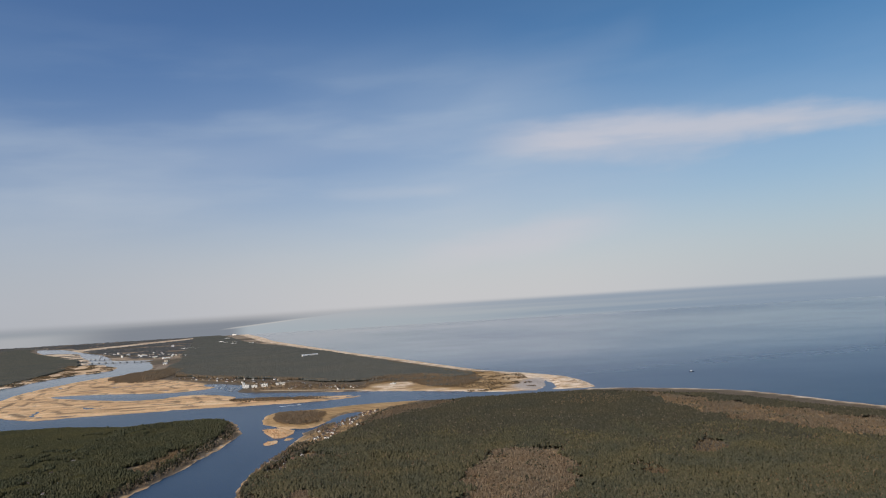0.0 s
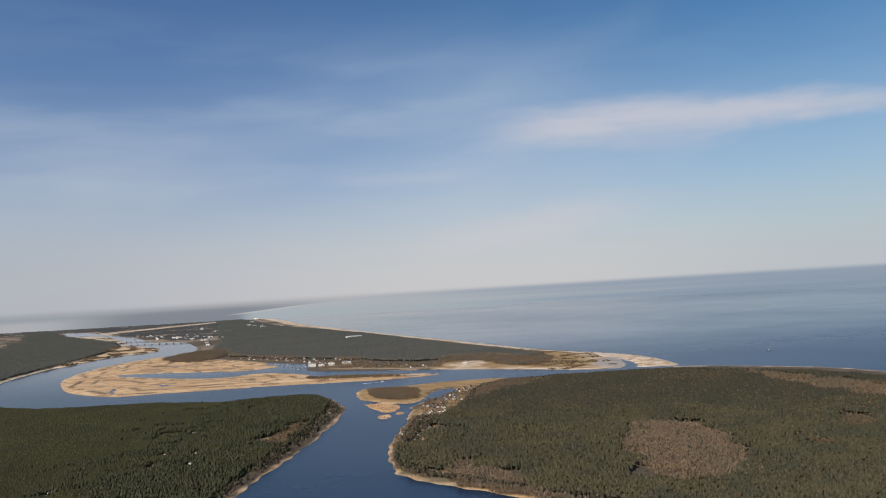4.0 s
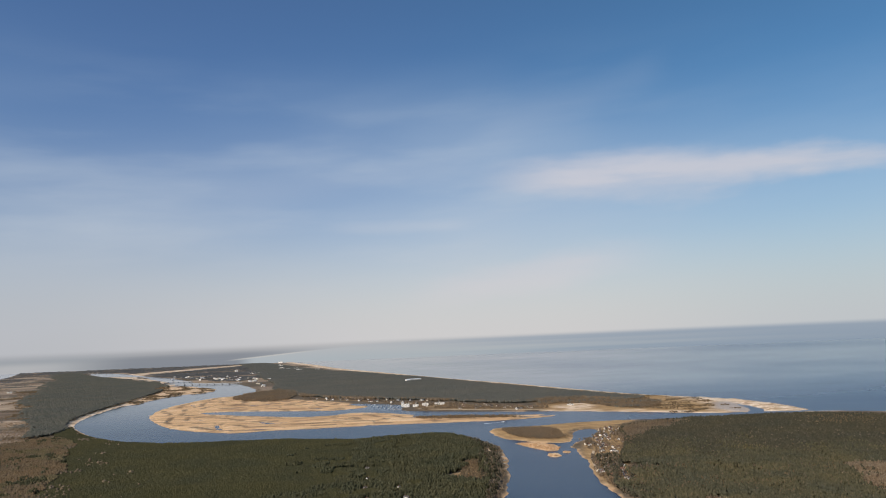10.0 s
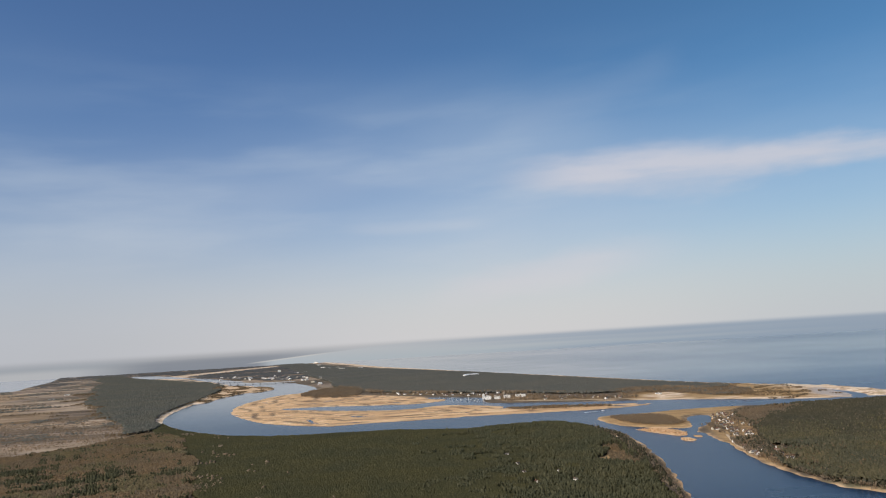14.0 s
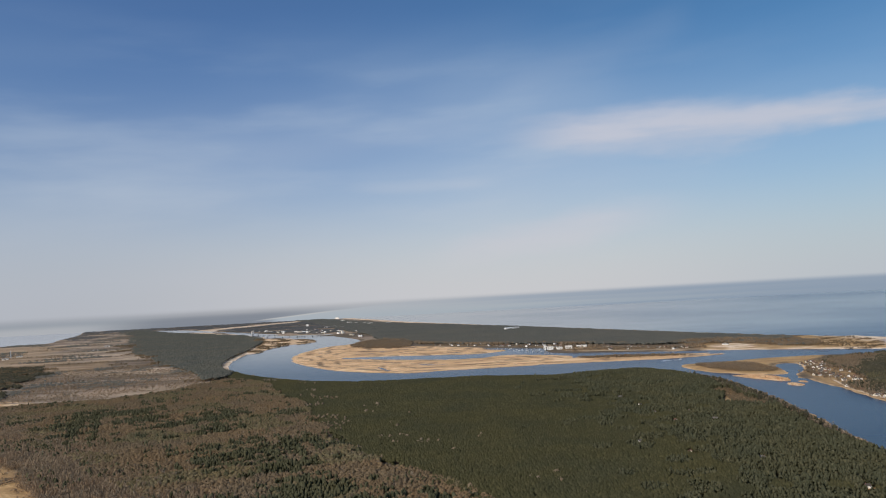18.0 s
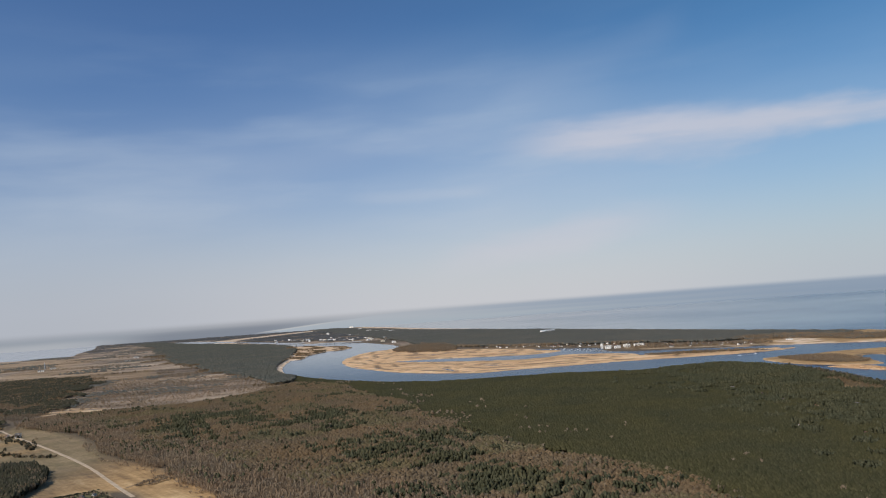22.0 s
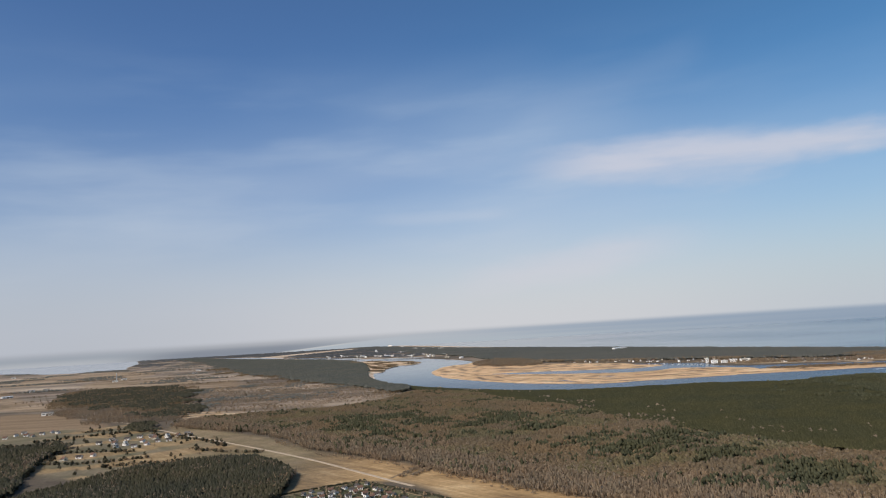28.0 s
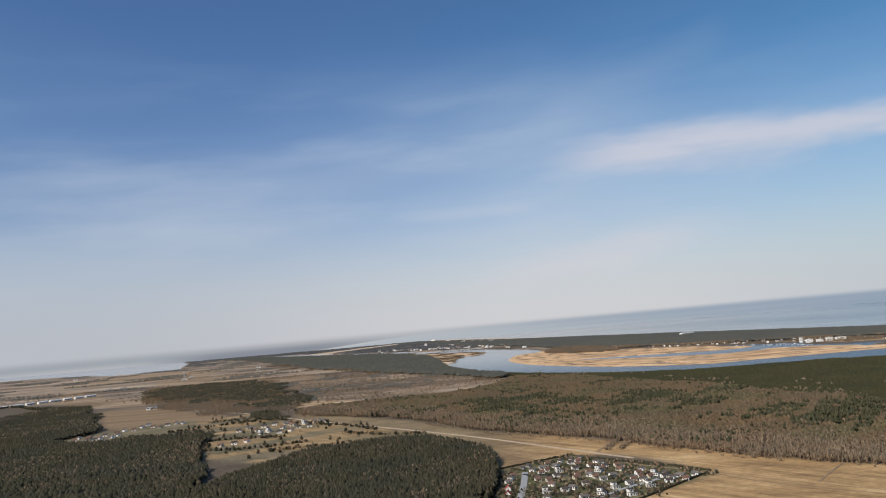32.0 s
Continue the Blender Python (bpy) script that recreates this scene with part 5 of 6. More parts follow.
def gabled(name, label, category, group, w, d, h, rise, wall_mat, roof_mat, porch=False):
    """A small house with a gable roof, ridge along x; its base is the origin."""
    ob = empty(name, label, category, group)
    bm = bmesh.new()
    box(bm, -w / 2, w / 2, -d / 2, d / 2, -0.3, h)
    for sx in (-1, 1):
        a = [bm.verts.new((sx * w / 2, -d / 2, h)), bm.verts.new((sx * w / 2, d / 2, h)), bm.verts.new((sx * w / 2, 0, h + rise))]
        i = [bm.verts.new((sx * (w / 2 - 0.2), -d / 2, h)), bm.verts.new((sx * (w / 2 - 0.2), d / 2, h)), bm.verts.new((sx * (w / 2 - 0.2), 0, h + rise))]
        bm.faces.new(a), bm.faces.new(i[::-1])
        for k in range(3):
            bm.faces.new((a[k], a[(k + 1) % 3], i[(k + 1) % 3], i[k]))
    bmesh.ops.recalc_face_normals(bm, faces=bm.faces)
    part("wall", bm, wall_mat, ob)
    for sy in (-1, 1):
        bm = bmesh.new()
        over, t = 0.35, 0.14
        ox, e = w / 2 + over, rise / (d / 2)
        pts = [(0, h + rise + 0.02), (sy * (d / 2 + over), h - over * e + 0.02)]
        lo = [bm.verts.new((x, y, z)) for x in (-ox, ox) for y, z in pts]
        up = [bm.verts.new((x, y, z + t)) for x in (-ox, ox) for y, z in pts]
        for f in ((0, 1, 3, 2),):
            bm.faces.new([lo[k] for k in f]), bm.faces.new([up[k] for k in f[::-1]])
        for a, b_ in ((0, 1), (1, 3), (3, 2), (2, 0)):
            bm.faces.new((lo[a], lo[b_], up[b_], up[a]))
        bmesh.ops.recalc_face_normals(bm, faces=bm.faces)
        part("roof", bm, roof_mat, ob)
    bm = bmesh.new()
    box(bm, w * 0.18, w * 0.18 + 0.45, 0.3, 0.75, h + rise * 0.3, h + rise + 0.7)
    part("chimney", bm, BRICK, ob, "brick chimney")
    bm = bmesh.new()
    box(bm, -w * 0.08 - 0.45, -w * 0.08 + 0.45, -d / 2 - 0.05, -d / 2 + 0.05, 0.0, 1.95)
    part("door", bm, ROOF_BROWN, ob, "brown wooden door")
    for x in (-w * 0.32, w * 0.28):
        add_window(ob, x, -d / 2, 0.9, 1.1, 1.1, True)
        add_window(ob, x, d / 2, 0.9, 1.1, 1.1, True)
    for sx in (-1, 1):
        add_window(ob, sx * w / 2, 0.0, 0.9, 1.1, 1.1, False)
        if rise > 1.6:
            add_window(ob, sx * w / 2, 0.0, h + 0.1, 0.8, 0.8, False)
    if porch:
        bm = bmesh.new()
        box(bm, -w * 0.45, w * 0.05, -d / 2 - 1.5, -d / 2, -0.3, 0.12)
        deck = part("porch", bm, GREYW, ob, "wooden porch")
        for x in (-w * 0.43, w * 0.02):
            bm = bmesh.new()
            box(bm, x, x + 0.12, -d / 2 - 1.45, -d / 2 - 1.33, 0.12, 2.1)
            part("post", bm, GREYW, deck)
        bm = bmesh.new()
        box(bm, -w * 0.5, w * 0.1, -d / 2 - 1.65, -d / 2 + 0.02, 2.1, 2.25)
        part("porch_roof", bm, roof_mat, deck)
    return ob


def flat_roofed(name, label, category, group, w, d, h):
    """A modern house: two white boxes, the upper set back, with dark roof slabs and long windows."""
    ob = empty(name, label, category, group)
    bm = bmesh.new()
    box(bm, -w / 2, w / 2, -d / 2, d / 2, -0.3, h)
    part("wall", bm, WHITE, ob)
    bm = bmesh.new()
    box(bm, -w / 2 - 0.25, w / 2 + 0.25, -d / 2 - 0.25, d / 2 + 0.25, h, h + 0.22)
    part("roof", bm, ROOF_DARK, ob)
    bm = bmesh.new()
    box(bm, -w / 2, w * 0.1, -d * 0.3, d / 2, h + 0.22, h + 2.4)
    upper = part("upper_storey", bm, WHITE, ob)
    bm = bmesh.new()
    box(bm, -w / 2 - 0.2, w * 0.1 + 0.2, -d * 0.3 - 0.2, d / 2 + 0.2, h + 2.4, h + 2.58)
    part("upper_roof", bm, ROOF_DARK, upper)
    for x in (-w * 0.3, w * 0.05, w * 0.33):
        add_window(ob, x, -d / 2, 0.5, 1.3, 1.6, True)
    add_window(ob, -w * 0.2, -d * 0.3, h + 0.7, 1.8, 1.2, True)
    add_window(ob, w / 2, 0, 0.8, 1.4, 1.2, False)
    bm = bmesh.new()
    box(bm, -w / 2 - 0.05, -w / 2 + 0.05, -0.5, 0.5, 0, 2.0)
    part("door", bm, ROOF_DARK, ob, "dark front door")
    return ob


G = "garden houses by the field road"
KINDS = [
    lambda g: gabled("garden_house", "white rendered garden house with dark sheet roof and chimney", "house", g, 5.6, 4.2, 2.4, 1.3, FLATS_WHITE, ROOF_DARK),
    lambda g: gabled("garden_house", "white rendered garden house under a grey sheet roof", "house", g, 6.0, 4.4, 2.5, 1.1, FLATS_WHITE, ROOF_GREY, True),
    lambda g: gabled("garden_house", "cream rendered house with brown tiled gable roof", "house", g, 5.4, 4.4, 2.4, 1.5, CREAM, ROOF_BROWN, True),
    lambda g: flat_roofed("garden_house", "modern white cube house with flat dark roof slabs", "house", g, 6.4, 4.6, 2.5),
    lambda g: gabled("garden_house", "white cottage with steep brown tiled roof", "house", g, 5.2, 4.2, 2.3, 1.6, FLATS_WHITE, ROOF_BROWN),
    lambda g: gabled("garden_house", "bright red roofed house with pale rendered walls", "house", g, 5.4, 4.4, 2.4, 1.9, WHITE, ROOF_RED),
    lambda g: gabled("garden_house", "grey boarded cottage with dark sheet roof", "house", g, 4.8, 3.8, 2.3, 1.5, GREYW, ROOF_DARK),
]


SMALL = 0.55  # houses are scaled down to fit a plan drawn below true size


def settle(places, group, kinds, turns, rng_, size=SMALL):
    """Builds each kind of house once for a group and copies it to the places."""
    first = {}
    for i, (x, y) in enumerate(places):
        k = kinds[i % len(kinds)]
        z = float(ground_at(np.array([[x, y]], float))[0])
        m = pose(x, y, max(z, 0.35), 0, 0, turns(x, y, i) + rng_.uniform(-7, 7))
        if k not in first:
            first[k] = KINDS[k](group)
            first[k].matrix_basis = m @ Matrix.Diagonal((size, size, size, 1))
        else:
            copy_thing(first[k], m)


hr = random.Random(3)
GARDEN_A = [(-835, 419), (-843, 413), (-842, 401), (-851, 399), (-855, 407), (-853, 384), (-850, 411), (-866, 392), (-867, 382), (-850, 358), (-847, 372), (-842, 360), (-835, 383), (-828, 387), (-834, 404), (-823, 377), (-823, 396), (-826, 408), (-819, 405), (-813, 395), (-818, 383), (-832, 369), (-838, 363), (-820, 359)]
GARDEN_B = [(-813, 365), (-806, 370), (-806, 384), (-799, 380), (-796, 374), (-789, 373), (-796, 364), (-788, 366), (-805, 358), (-823, 339), (-835, 344), (-850, 348), (-831, 422), (-827, 350), (-844, 390), (-782, 374), (-854, 331), (-841, 323), (-815, 345), (-869, 331)]
GARDEN_C = [(-865, 398), (-853, 390), (-848, 405), (-840, 425), (-840, 411), (-834, 390), (-834, 429), (-832, 414), (-829, 433), (-828, 395), (-822, 419), (-821, 401), (-821, 382), (-819, 415), (-815, 392), (-813, 406), (-810, 403), (-810, 372), (-803, 393), (-802, 376), (-794, 381), (-784, 373), (-848, 382), (-844, 400), (-860, 414), (-806, 377), (-793, 371), (-826, 383), (-857, 419), (-847, 421)]
GARDEN_C = [p for p in GARDEN_C if min(math.hypot(p[0] - q[0], p[1] - q[1]) for q in GARDEN_A + GARDEN_B) > 4.2]
off_street = lambda p: np.min(np.hypot(STREETS_AT[:, 0] - p[0], STREETS_AT[:, 1] - p[1])) > 2.9
STREETS_AT = smooth([(-859, 406), (-860, 377), (-862, 351), (-867, 311)], False, 20)
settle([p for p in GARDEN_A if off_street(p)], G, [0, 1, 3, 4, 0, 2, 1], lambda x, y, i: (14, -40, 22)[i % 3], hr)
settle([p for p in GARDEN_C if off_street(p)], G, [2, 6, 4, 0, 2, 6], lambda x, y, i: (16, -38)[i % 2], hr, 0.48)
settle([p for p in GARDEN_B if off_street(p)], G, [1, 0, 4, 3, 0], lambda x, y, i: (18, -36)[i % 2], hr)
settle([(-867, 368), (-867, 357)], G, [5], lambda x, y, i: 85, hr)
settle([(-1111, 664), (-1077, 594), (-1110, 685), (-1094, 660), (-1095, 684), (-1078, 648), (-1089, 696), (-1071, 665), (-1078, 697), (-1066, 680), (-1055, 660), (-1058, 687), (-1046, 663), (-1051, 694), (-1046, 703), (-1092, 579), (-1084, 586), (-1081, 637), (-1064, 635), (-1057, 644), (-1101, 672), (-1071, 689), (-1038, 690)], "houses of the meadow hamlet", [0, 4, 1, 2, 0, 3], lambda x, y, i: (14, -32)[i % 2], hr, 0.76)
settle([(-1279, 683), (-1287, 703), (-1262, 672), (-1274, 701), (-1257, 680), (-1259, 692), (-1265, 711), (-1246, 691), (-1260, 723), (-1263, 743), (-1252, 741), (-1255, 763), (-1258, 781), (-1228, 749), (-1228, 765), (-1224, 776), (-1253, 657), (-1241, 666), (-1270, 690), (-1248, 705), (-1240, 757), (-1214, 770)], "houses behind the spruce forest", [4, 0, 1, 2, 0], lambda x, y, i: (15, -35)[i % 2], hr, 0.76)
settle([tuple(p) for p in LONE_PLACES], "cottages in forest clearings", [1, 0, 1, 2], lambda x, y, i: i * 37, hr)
village = scatter(VILLAGE, 7.4, np.random.RandomState(2))
village = village[np.random.RandomState(4).permutation(len(village))[:74]]
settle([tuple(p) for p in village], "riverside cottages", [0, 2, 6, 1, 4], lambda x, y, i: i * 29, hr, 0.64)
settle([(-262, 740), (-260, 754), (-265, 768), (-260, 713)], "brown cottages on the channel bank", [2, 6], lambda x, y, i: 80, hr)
town = [(-475, 1506), (-472, 1544), (-458, 1488), (-448, 1507), (-437, 1468), (-435, 1525), (-418, 1476), (-413, 1513), (-395, 1455), (-384, 1414), (-369, 1433), (-359, 1460), (-347, 1431), (-337, 1416), (-322, 1440), (-313, 1404), (-491, 1529), (-512, 1556), (-537, 1549), (-555, 1573), (-234, 1290), (-228, 1268), (-277, 1237)]
behind = scatter(TOWN, 19, np.random.RandomState(8))
town += [tuple(p) for p in behind if not (-385 < p[0] < -278 and 1235 < p[1] < 1325) and min(math.hypot(p[0] - x, p[1] - y) for x, y in town) > 11]
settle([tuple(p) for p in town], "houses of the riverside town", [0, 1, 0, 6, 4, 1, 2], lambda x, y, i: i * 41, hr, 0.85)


def block(name, label, group, x, y, turn, w, d, floors, cols):
    """A block of flats with every window a part."""
    ob = empty(name, label, "apartment block", group)
    ob.matrix_basis = pose(x, y, 1.45, 0, 0, turn) @ Matrix.Diagonal((0.85, 0.85, 0.68, 1))
    h = floors * 1.9 + 0.8
    bm = bmesh.new()
    box(bm, -w / 2, w / 2, -d / 2, d / 2, -0.3, h)
    part("wall", bm, FLATS_WHITE, ob)
    bm = bmesh.new()
    box(bm, -w / 2 - 0.2, w / 2 + 0.2, -d / 2 - 0.2, d / 2 + 0.2, h, h + 0.35)
    part("roof", bm, ROOF_GREY, ob)
    bm = bmesh.new()
    box(bm, -1.2, 1.2, -1.0, 1.0, h + 0.35, h + 1.8)
    part("stair_head", bm, CREAM, ob)
    bm = bmesh.new()
    box(bm, -0.42, 0.42, -0.07, 0.07, -0.45, 0.45)
    first = part("window", bm, GLASS, ob)
    first.location = (-w / 2 + w * 0.5 / cols, -d / 2, 1.3)
    for k in range(floors):
        for i in range(cols):
            for side in (-1, 1):
                if k == i == 0 and side == -1:
                    continue
                win = new("window", first.data)
                win.parent = ob
                win.location = (-w / 2 + w * (i + 0.5) / cols, side * d / 2, 1.3 + 1.9 * k)
    return ob


F = "white blocks of flats in the town"
block("apartment_block", "white block of flats with rows of dark windows by the marina", F, -370, 1304, 3, 12, 6, 4, 6)
block("apartment_block", "white block of flats with a flat grey roof", F, -354, 1302, 3, 12, 6, 3, 6)
block("apartment_block", "small white block of flats beside the marina", F, -337, 1306, 5, 13, 6.5, 4, 6)
block("apartment_block", "long white block of flats set back from the river", F, -312, 1322, 10, 20, 6.5, 3, 9)
block("apartment_block", "narrow white tower of flats above the marina", F, -378, 1318, 0, 5, 5, 6, 3)
block("apartment_block", "pale building with a flat roof in a sandy yard", F, -98, 1205, 0, 11, 7, 2, 5)
for k, (x, y, w, fl) in enumerate([(-1128, 3680, 26, 5), (-1072, 3566, 22, 4), (-976, 3359, 28, 5), (-1031, 3576, 24, 4), (-1142, 3181, 30, 3), (-1119, 3212, 24, 3), (-1065, 3101, 30, 3), (-1291, 3449, 14, 9), (-888, 3340, 22, 4), (-1432, 4982, 34, 6), (-1255, 4212, 26, 5)]):
    block("apartment_block", "white block of flats among trees by the bay", "far blocks along the bay", x, y, 15 * (k % 3) - 10, w, 10, fl, 7)


def shed(name, label, group, x, y, turn, w, d, h, wall_mat=WHITE, roof_mat=ROOF_GREY):
    """A long low hall with a shallow roof, gates and a band of windows."""
    ob = empty(name, label, "hall", group)
    ob.matrix_basis = pose(x, y, max(0.4, float(ground_at(np.array([[x, y]], float))[0])), 0, 0, turn)
    bm = bmesh.new()
    box(bm, -w / 2, w / 2, -d / 2, d / 2, -0.4, h)
    part("wall", bm, wall_mat, ob)
    bm = bmesh.new()
    v = [bm.verts.new(p) for p in ((-w / 2 - 0.3, -d / 2 - 0.3, h), (w / 2 + 0.3, -d / 2 - 0.3, h), (w / 2 + 0.3, d / 2 + 0.3, h), (-w / 2 - 0.3, d / 2 + 0.3, h), (-w / 2 - 0.3, 0, h + d * 0.14), (w / 2 + 0.3, 0, h + d * 0.14))]
    for f in ((0, 1, 5, 4), (2, 3, 4, 5), (0, 4, 3), (1, 2, 5), (3, 2, 1, 0)):
        bm.faces.new([v[k] for k in f])
    part("roof", bm, roof_mat, ob)
    bm = bmesh.new()
    box(bm, -1.4, 1.4, -d / 2 - 0.06, -d / 2 + 0.06, 0, h * 0.75)
    part("gate", bm, ROOF_GREY, ob)
    for sx in (-0.32, 0.32):
        bm = bmesh.new()
        box(bm, sx * w - w * 0.12, sx * w + w * 0.12, -d / 2 - 0.05, -d / 2 + 0.05, h * 0.45, h * 0.75)
        part("window", bm, GLASS, ob)
    return ob


far_rng = random.Random(12)


def far_house(x, y, w):
    """A pale house far over the river: walls and a gable roof."""
    ob = empty("far_house", "small pale house among the trees beyond the river", "house", "houses beyond the bridges")
    ob.matrix_basis = pose(x, y, max(0.4, float(ground_at(np.array([[x, y]], float))[0])), 0, 0, far_rng.uniform(-40, 40))
    bm = bmesh.new()
    box(bm, -w / 2, w / 2, -w * 0.35, w * 0.35, -0.4, 4.2)
    part("wall", bm, (WHITE, CREAM)[far_rng.randrange(2)], ob)
    bm = bmesh.new()
    v = [bm.verts.new(p) for p in ((-w / 2, -w * 0.38, 4.2), (w / 2, -w * 0.38, 4.2), (w / 2, w * 0.38, 4.2), (-w / 2, w * 0.38, 4.2), (-w / 2, 0, 6.0), (w / 2, 0, 6.0))]
    for f in ((0, 1, 5, 4), (2, 3, 4, 5), (0, 4, 3), (1, 2, 5), (3, 2, 1, 0)):
        bm.faces.new([v[k] for k in f])
    part("roof", bm, (ROOF_GREY, ROOF_BROWN, WHITE)[far_rng.randrange(3)], ob)


for k in range(34):
    u = far_rng.random()
    far_house(-880 - 560 * u + far_rng.uniform(-60, 60), 2330 + 640 * u + far_rng.uniform(20, 240), far_rng.uniform(6, 11))

LIGHT_ROOF = plain("light_roof_sheet", (0.74, 0.74, 0.73), 0.5)
shed("long_hall", "long white hall in a clearing of the conifer forest", "", -388, 2083, 28, 34, 8, 7.5, WHITE, LIGHT_ROOF)
shed("hall", "low white annex beside a long forest hall", "", -408, 2066, 28, 10, 12, 7.0, WHITE, LIGHT_ROOF)
for k in range(9):
    shed("greenhouse_hall", "white low hall in a row along the far fields", "row of white halls", -1820 + 11 * k, 1270 + 21.5 * k, 60, 15 + 3 * (k % 3), 7, 3.2, WHITE, LIGHT_ROOF)
for k, (x, y, w) in enumerate([(-1259, 2883, 44), (-1183, 2849, 30), (-1138, 2736, 34), (-1084, 2650, 26), (-1030, 2565, 22), (-1339, 2969, 40), (-960, 2469, 20), (-887, 2300, 22), (-838, 2157, 16)]):
    shed("warehouse", "white warehouse beside the bridge and quay", "quayside warehouses", x, y, -50 + 20 * (k % 3), w * 0.7, 8, 4.0, (WHITE, CREAM, WHITE)[k % 3], (LIGHT_ROOF, ROOF_GREY)[k % 2])
for x, y in ((-1798, 1622), (-1773, 1639), (-2562, 2687), (-1751, 1903), (-1721, 2384), (-1438, 810), (-1365, 993), (-1781, 2009), (-1629, 2134)):
    shed("farm_building", "pale farm building on the open marsh", "farms on the marsh", x, y, 20, 14, 8, 4.0, WHITE, ROOF_GREY)


def tower(x, y, h):
    """A slender tower of four legs with braces and a cabin on top."""
    ob = empty("lattice_tower", "pale steel lattice tower on the marsh fields", "tower")
    ob.matrix_basis = pose(x, y, 1.4)
    for sx in (-1, 1):
        for sy in (-1, 1):
            bm = bmesh.new()
            v = box(bm, sx * 1.4 - 0.18, sx * 1.4 + 0.18, sy * 1.4 - 0.18, sy * 1.4 + 0.18, -0.3, h)
            for q in v[4:]:
                q.co.x -= sx * 0.9
                q.co.y -= sy * 0.9
            part("leg", bm, STEEL, ob)
    for k in range(5):
        z, r = h * (k + 1) / 6, 1.4 - 0.9 * (k + 1) / 6
        bm = bmesh.new()
        for a, b_ in (((-r, -r), (r, -r)), ((-r, r), (r, r)), ((-r, -r), (-r, r)), ((r, -r), (r, r))):
            box(bm, min(a[0], b_[0]) - 0.15, max(a[0], b_[0]) + 0.15, min(a[1], b_[1]) - 0.15, max(a[1], b_[1]) + 0.15, z - 0.2, z + 0.2)
        part("brace", bm, STEEL, ob)
    bm = bmesh.new()
    box(bm, -0.9, 0.9, -0.9, 0.9, h - 0.05, h + 1.6)
    part("cabin", bm, WHITE, ob)


tower(-1790, 1985, 19)


# ---- bridges, boats, jetties ----
def bridge(label, a, b_, width, piers):
    ob = empty("bridge", label, "bridge")
    dx, dy = b_[0] - a[0], b_[1] - a[1]
    length = math.hypot(dx, dy)
    ob.matrix_basis = pose(a[0], a[1], 0, 0, 0, math.degrees(math.atan2(dy, dx)))
    bm = bmesh.new()
    box(bm, 0, length, -width / 2, width / 2, 2.6, 3.3)
    part("deck", bm, CONCRETE, ob)
    for sy in (-1, 1):
        bm = bmesh.new()
        box(bm, 0, length, sy * (width / 2 - 0.1) - 0.1, sy * (width / 2 - 0.1) + 0.1, 3.3, 3.9)
        part("railing", bm, STEEL, ob)
    for k in range(piers):
        x = length * (k + 0.5) / piers
        bm = bmesh.new()
        box(bm, x - 0.7, x + 0.7, -width * 0.3, width * 0.3, -3, 2.6)
        part("pier", bm, CONCRETE, ob)


bridge("long concrete road bridge on many piers over the river", (-1249, 2486), (-970, 2394), 9, 10)
bridge("pale railway bridge on concrete piers behind the road bridge", (-1376, 2762), (-1221, 2650), 7, 6)


def hull_mesh(length, beam, height, mat_name):
    bm = bmesh.new()
    stations = [(-0.5, 0.85, 0.0), (-0.2, 1.0, 0.0), (0.15, 0.95, 0.03), (0.35, 0.6, 0.12), (0.5, 0.04, 0.3)]
    rows_v = []
    for s_, wide_, rise in stations:
        x, w = s_ * length, wide_ * beam / 2
        rows_v.append([bm.verts.new(p) for p in ((x, -w, height * (0.9 + rise)), (x, -w * 0.75, -0.25), (x, w * 0.75, -0.25), (x, w, height * (0.9 + rise)))])
    for a, c_ in zip(rows_v, rows_v[1:]):
        for k in range(4):
            bm.faces.new((a[k], a[(k + 1) % 4], c_[(k + 1) % 4], c_[k]))
    bm.faces.new(rows_v[0]), bm.faces.new(rows_v[-1][::-1])
    bmesh.ops.recalc_face_normals(bm, faces=bm.faces)
    return bm


def boat(label, group, length, mast=False, hull_mat=None):
    ob = empty("boat", label, "boat", group)
    part("hull", hull_mesh(length, length * 0.32, length * 0.13, ""), hull_mat or HULL, ob)
    bm = bmesh.new()
    box(bm, -length * 0.2, length * 0.12, -length * 0.1, length * 0.1, length * 0.11, length * 0.26)
    cabin = part("cabin", bm, HULL, ob, "white cabin")
    bm = bmesh.new()
    box(bm, length * 0.1, length * 0.13, -length * 0.085, length * 0.085, length * 0.17, length * 0.24)
    part("windscreen", bm, GLASS, cabin)
    if mast:
        bm = bmesh.new()
        box(bm, length * 0.08, length * 0.08 + 0.12, -0.06, 0.06, length * 0.12, length * 1.15)
        part("mast", bm, STEEL, ob)
        bm = bmesh.new()
        box(bm, -length * 0.35, length * 0.08, -0.05, 0.05, length * 0.34, length * 0.38)
        part("boom", bm, STEEL, ob)
    return ob


M = "boats in the marina"
yacht, cruiser = boat("white sailing yacht with bare mast moored in the marina", M, 5.0, True), boat("white motor cruiser moored at a marina jetty", M, 4.6)
spots = [(-389, 1278), (-395, 1287), (-401, 1295), (-408, 1304), (-393, 1304), (-400, 1315), (-408, 1329), (-417, 1322), (-423, 1335), (-432, 1343), (-417, 1346), (-426, 1359), (-439, 1370), (-400, 1338), (-387, 1323), (-452, 1390), (-460, 1403), (-435, 1393)]
for i, (x, y) in enumerate(spots):
    m = pose(x, y, 0, 0, 0, 35 + 180 * (i % 2) + hr.uniform(-12, 12))
    src = (yacht, cruiser)[i % 2]
    if i < 2:
        src.matrix_basis = m
    else:
        copy_thing(src, m)
runabout = boat("small white motorboat running on the river", "", 5.5)
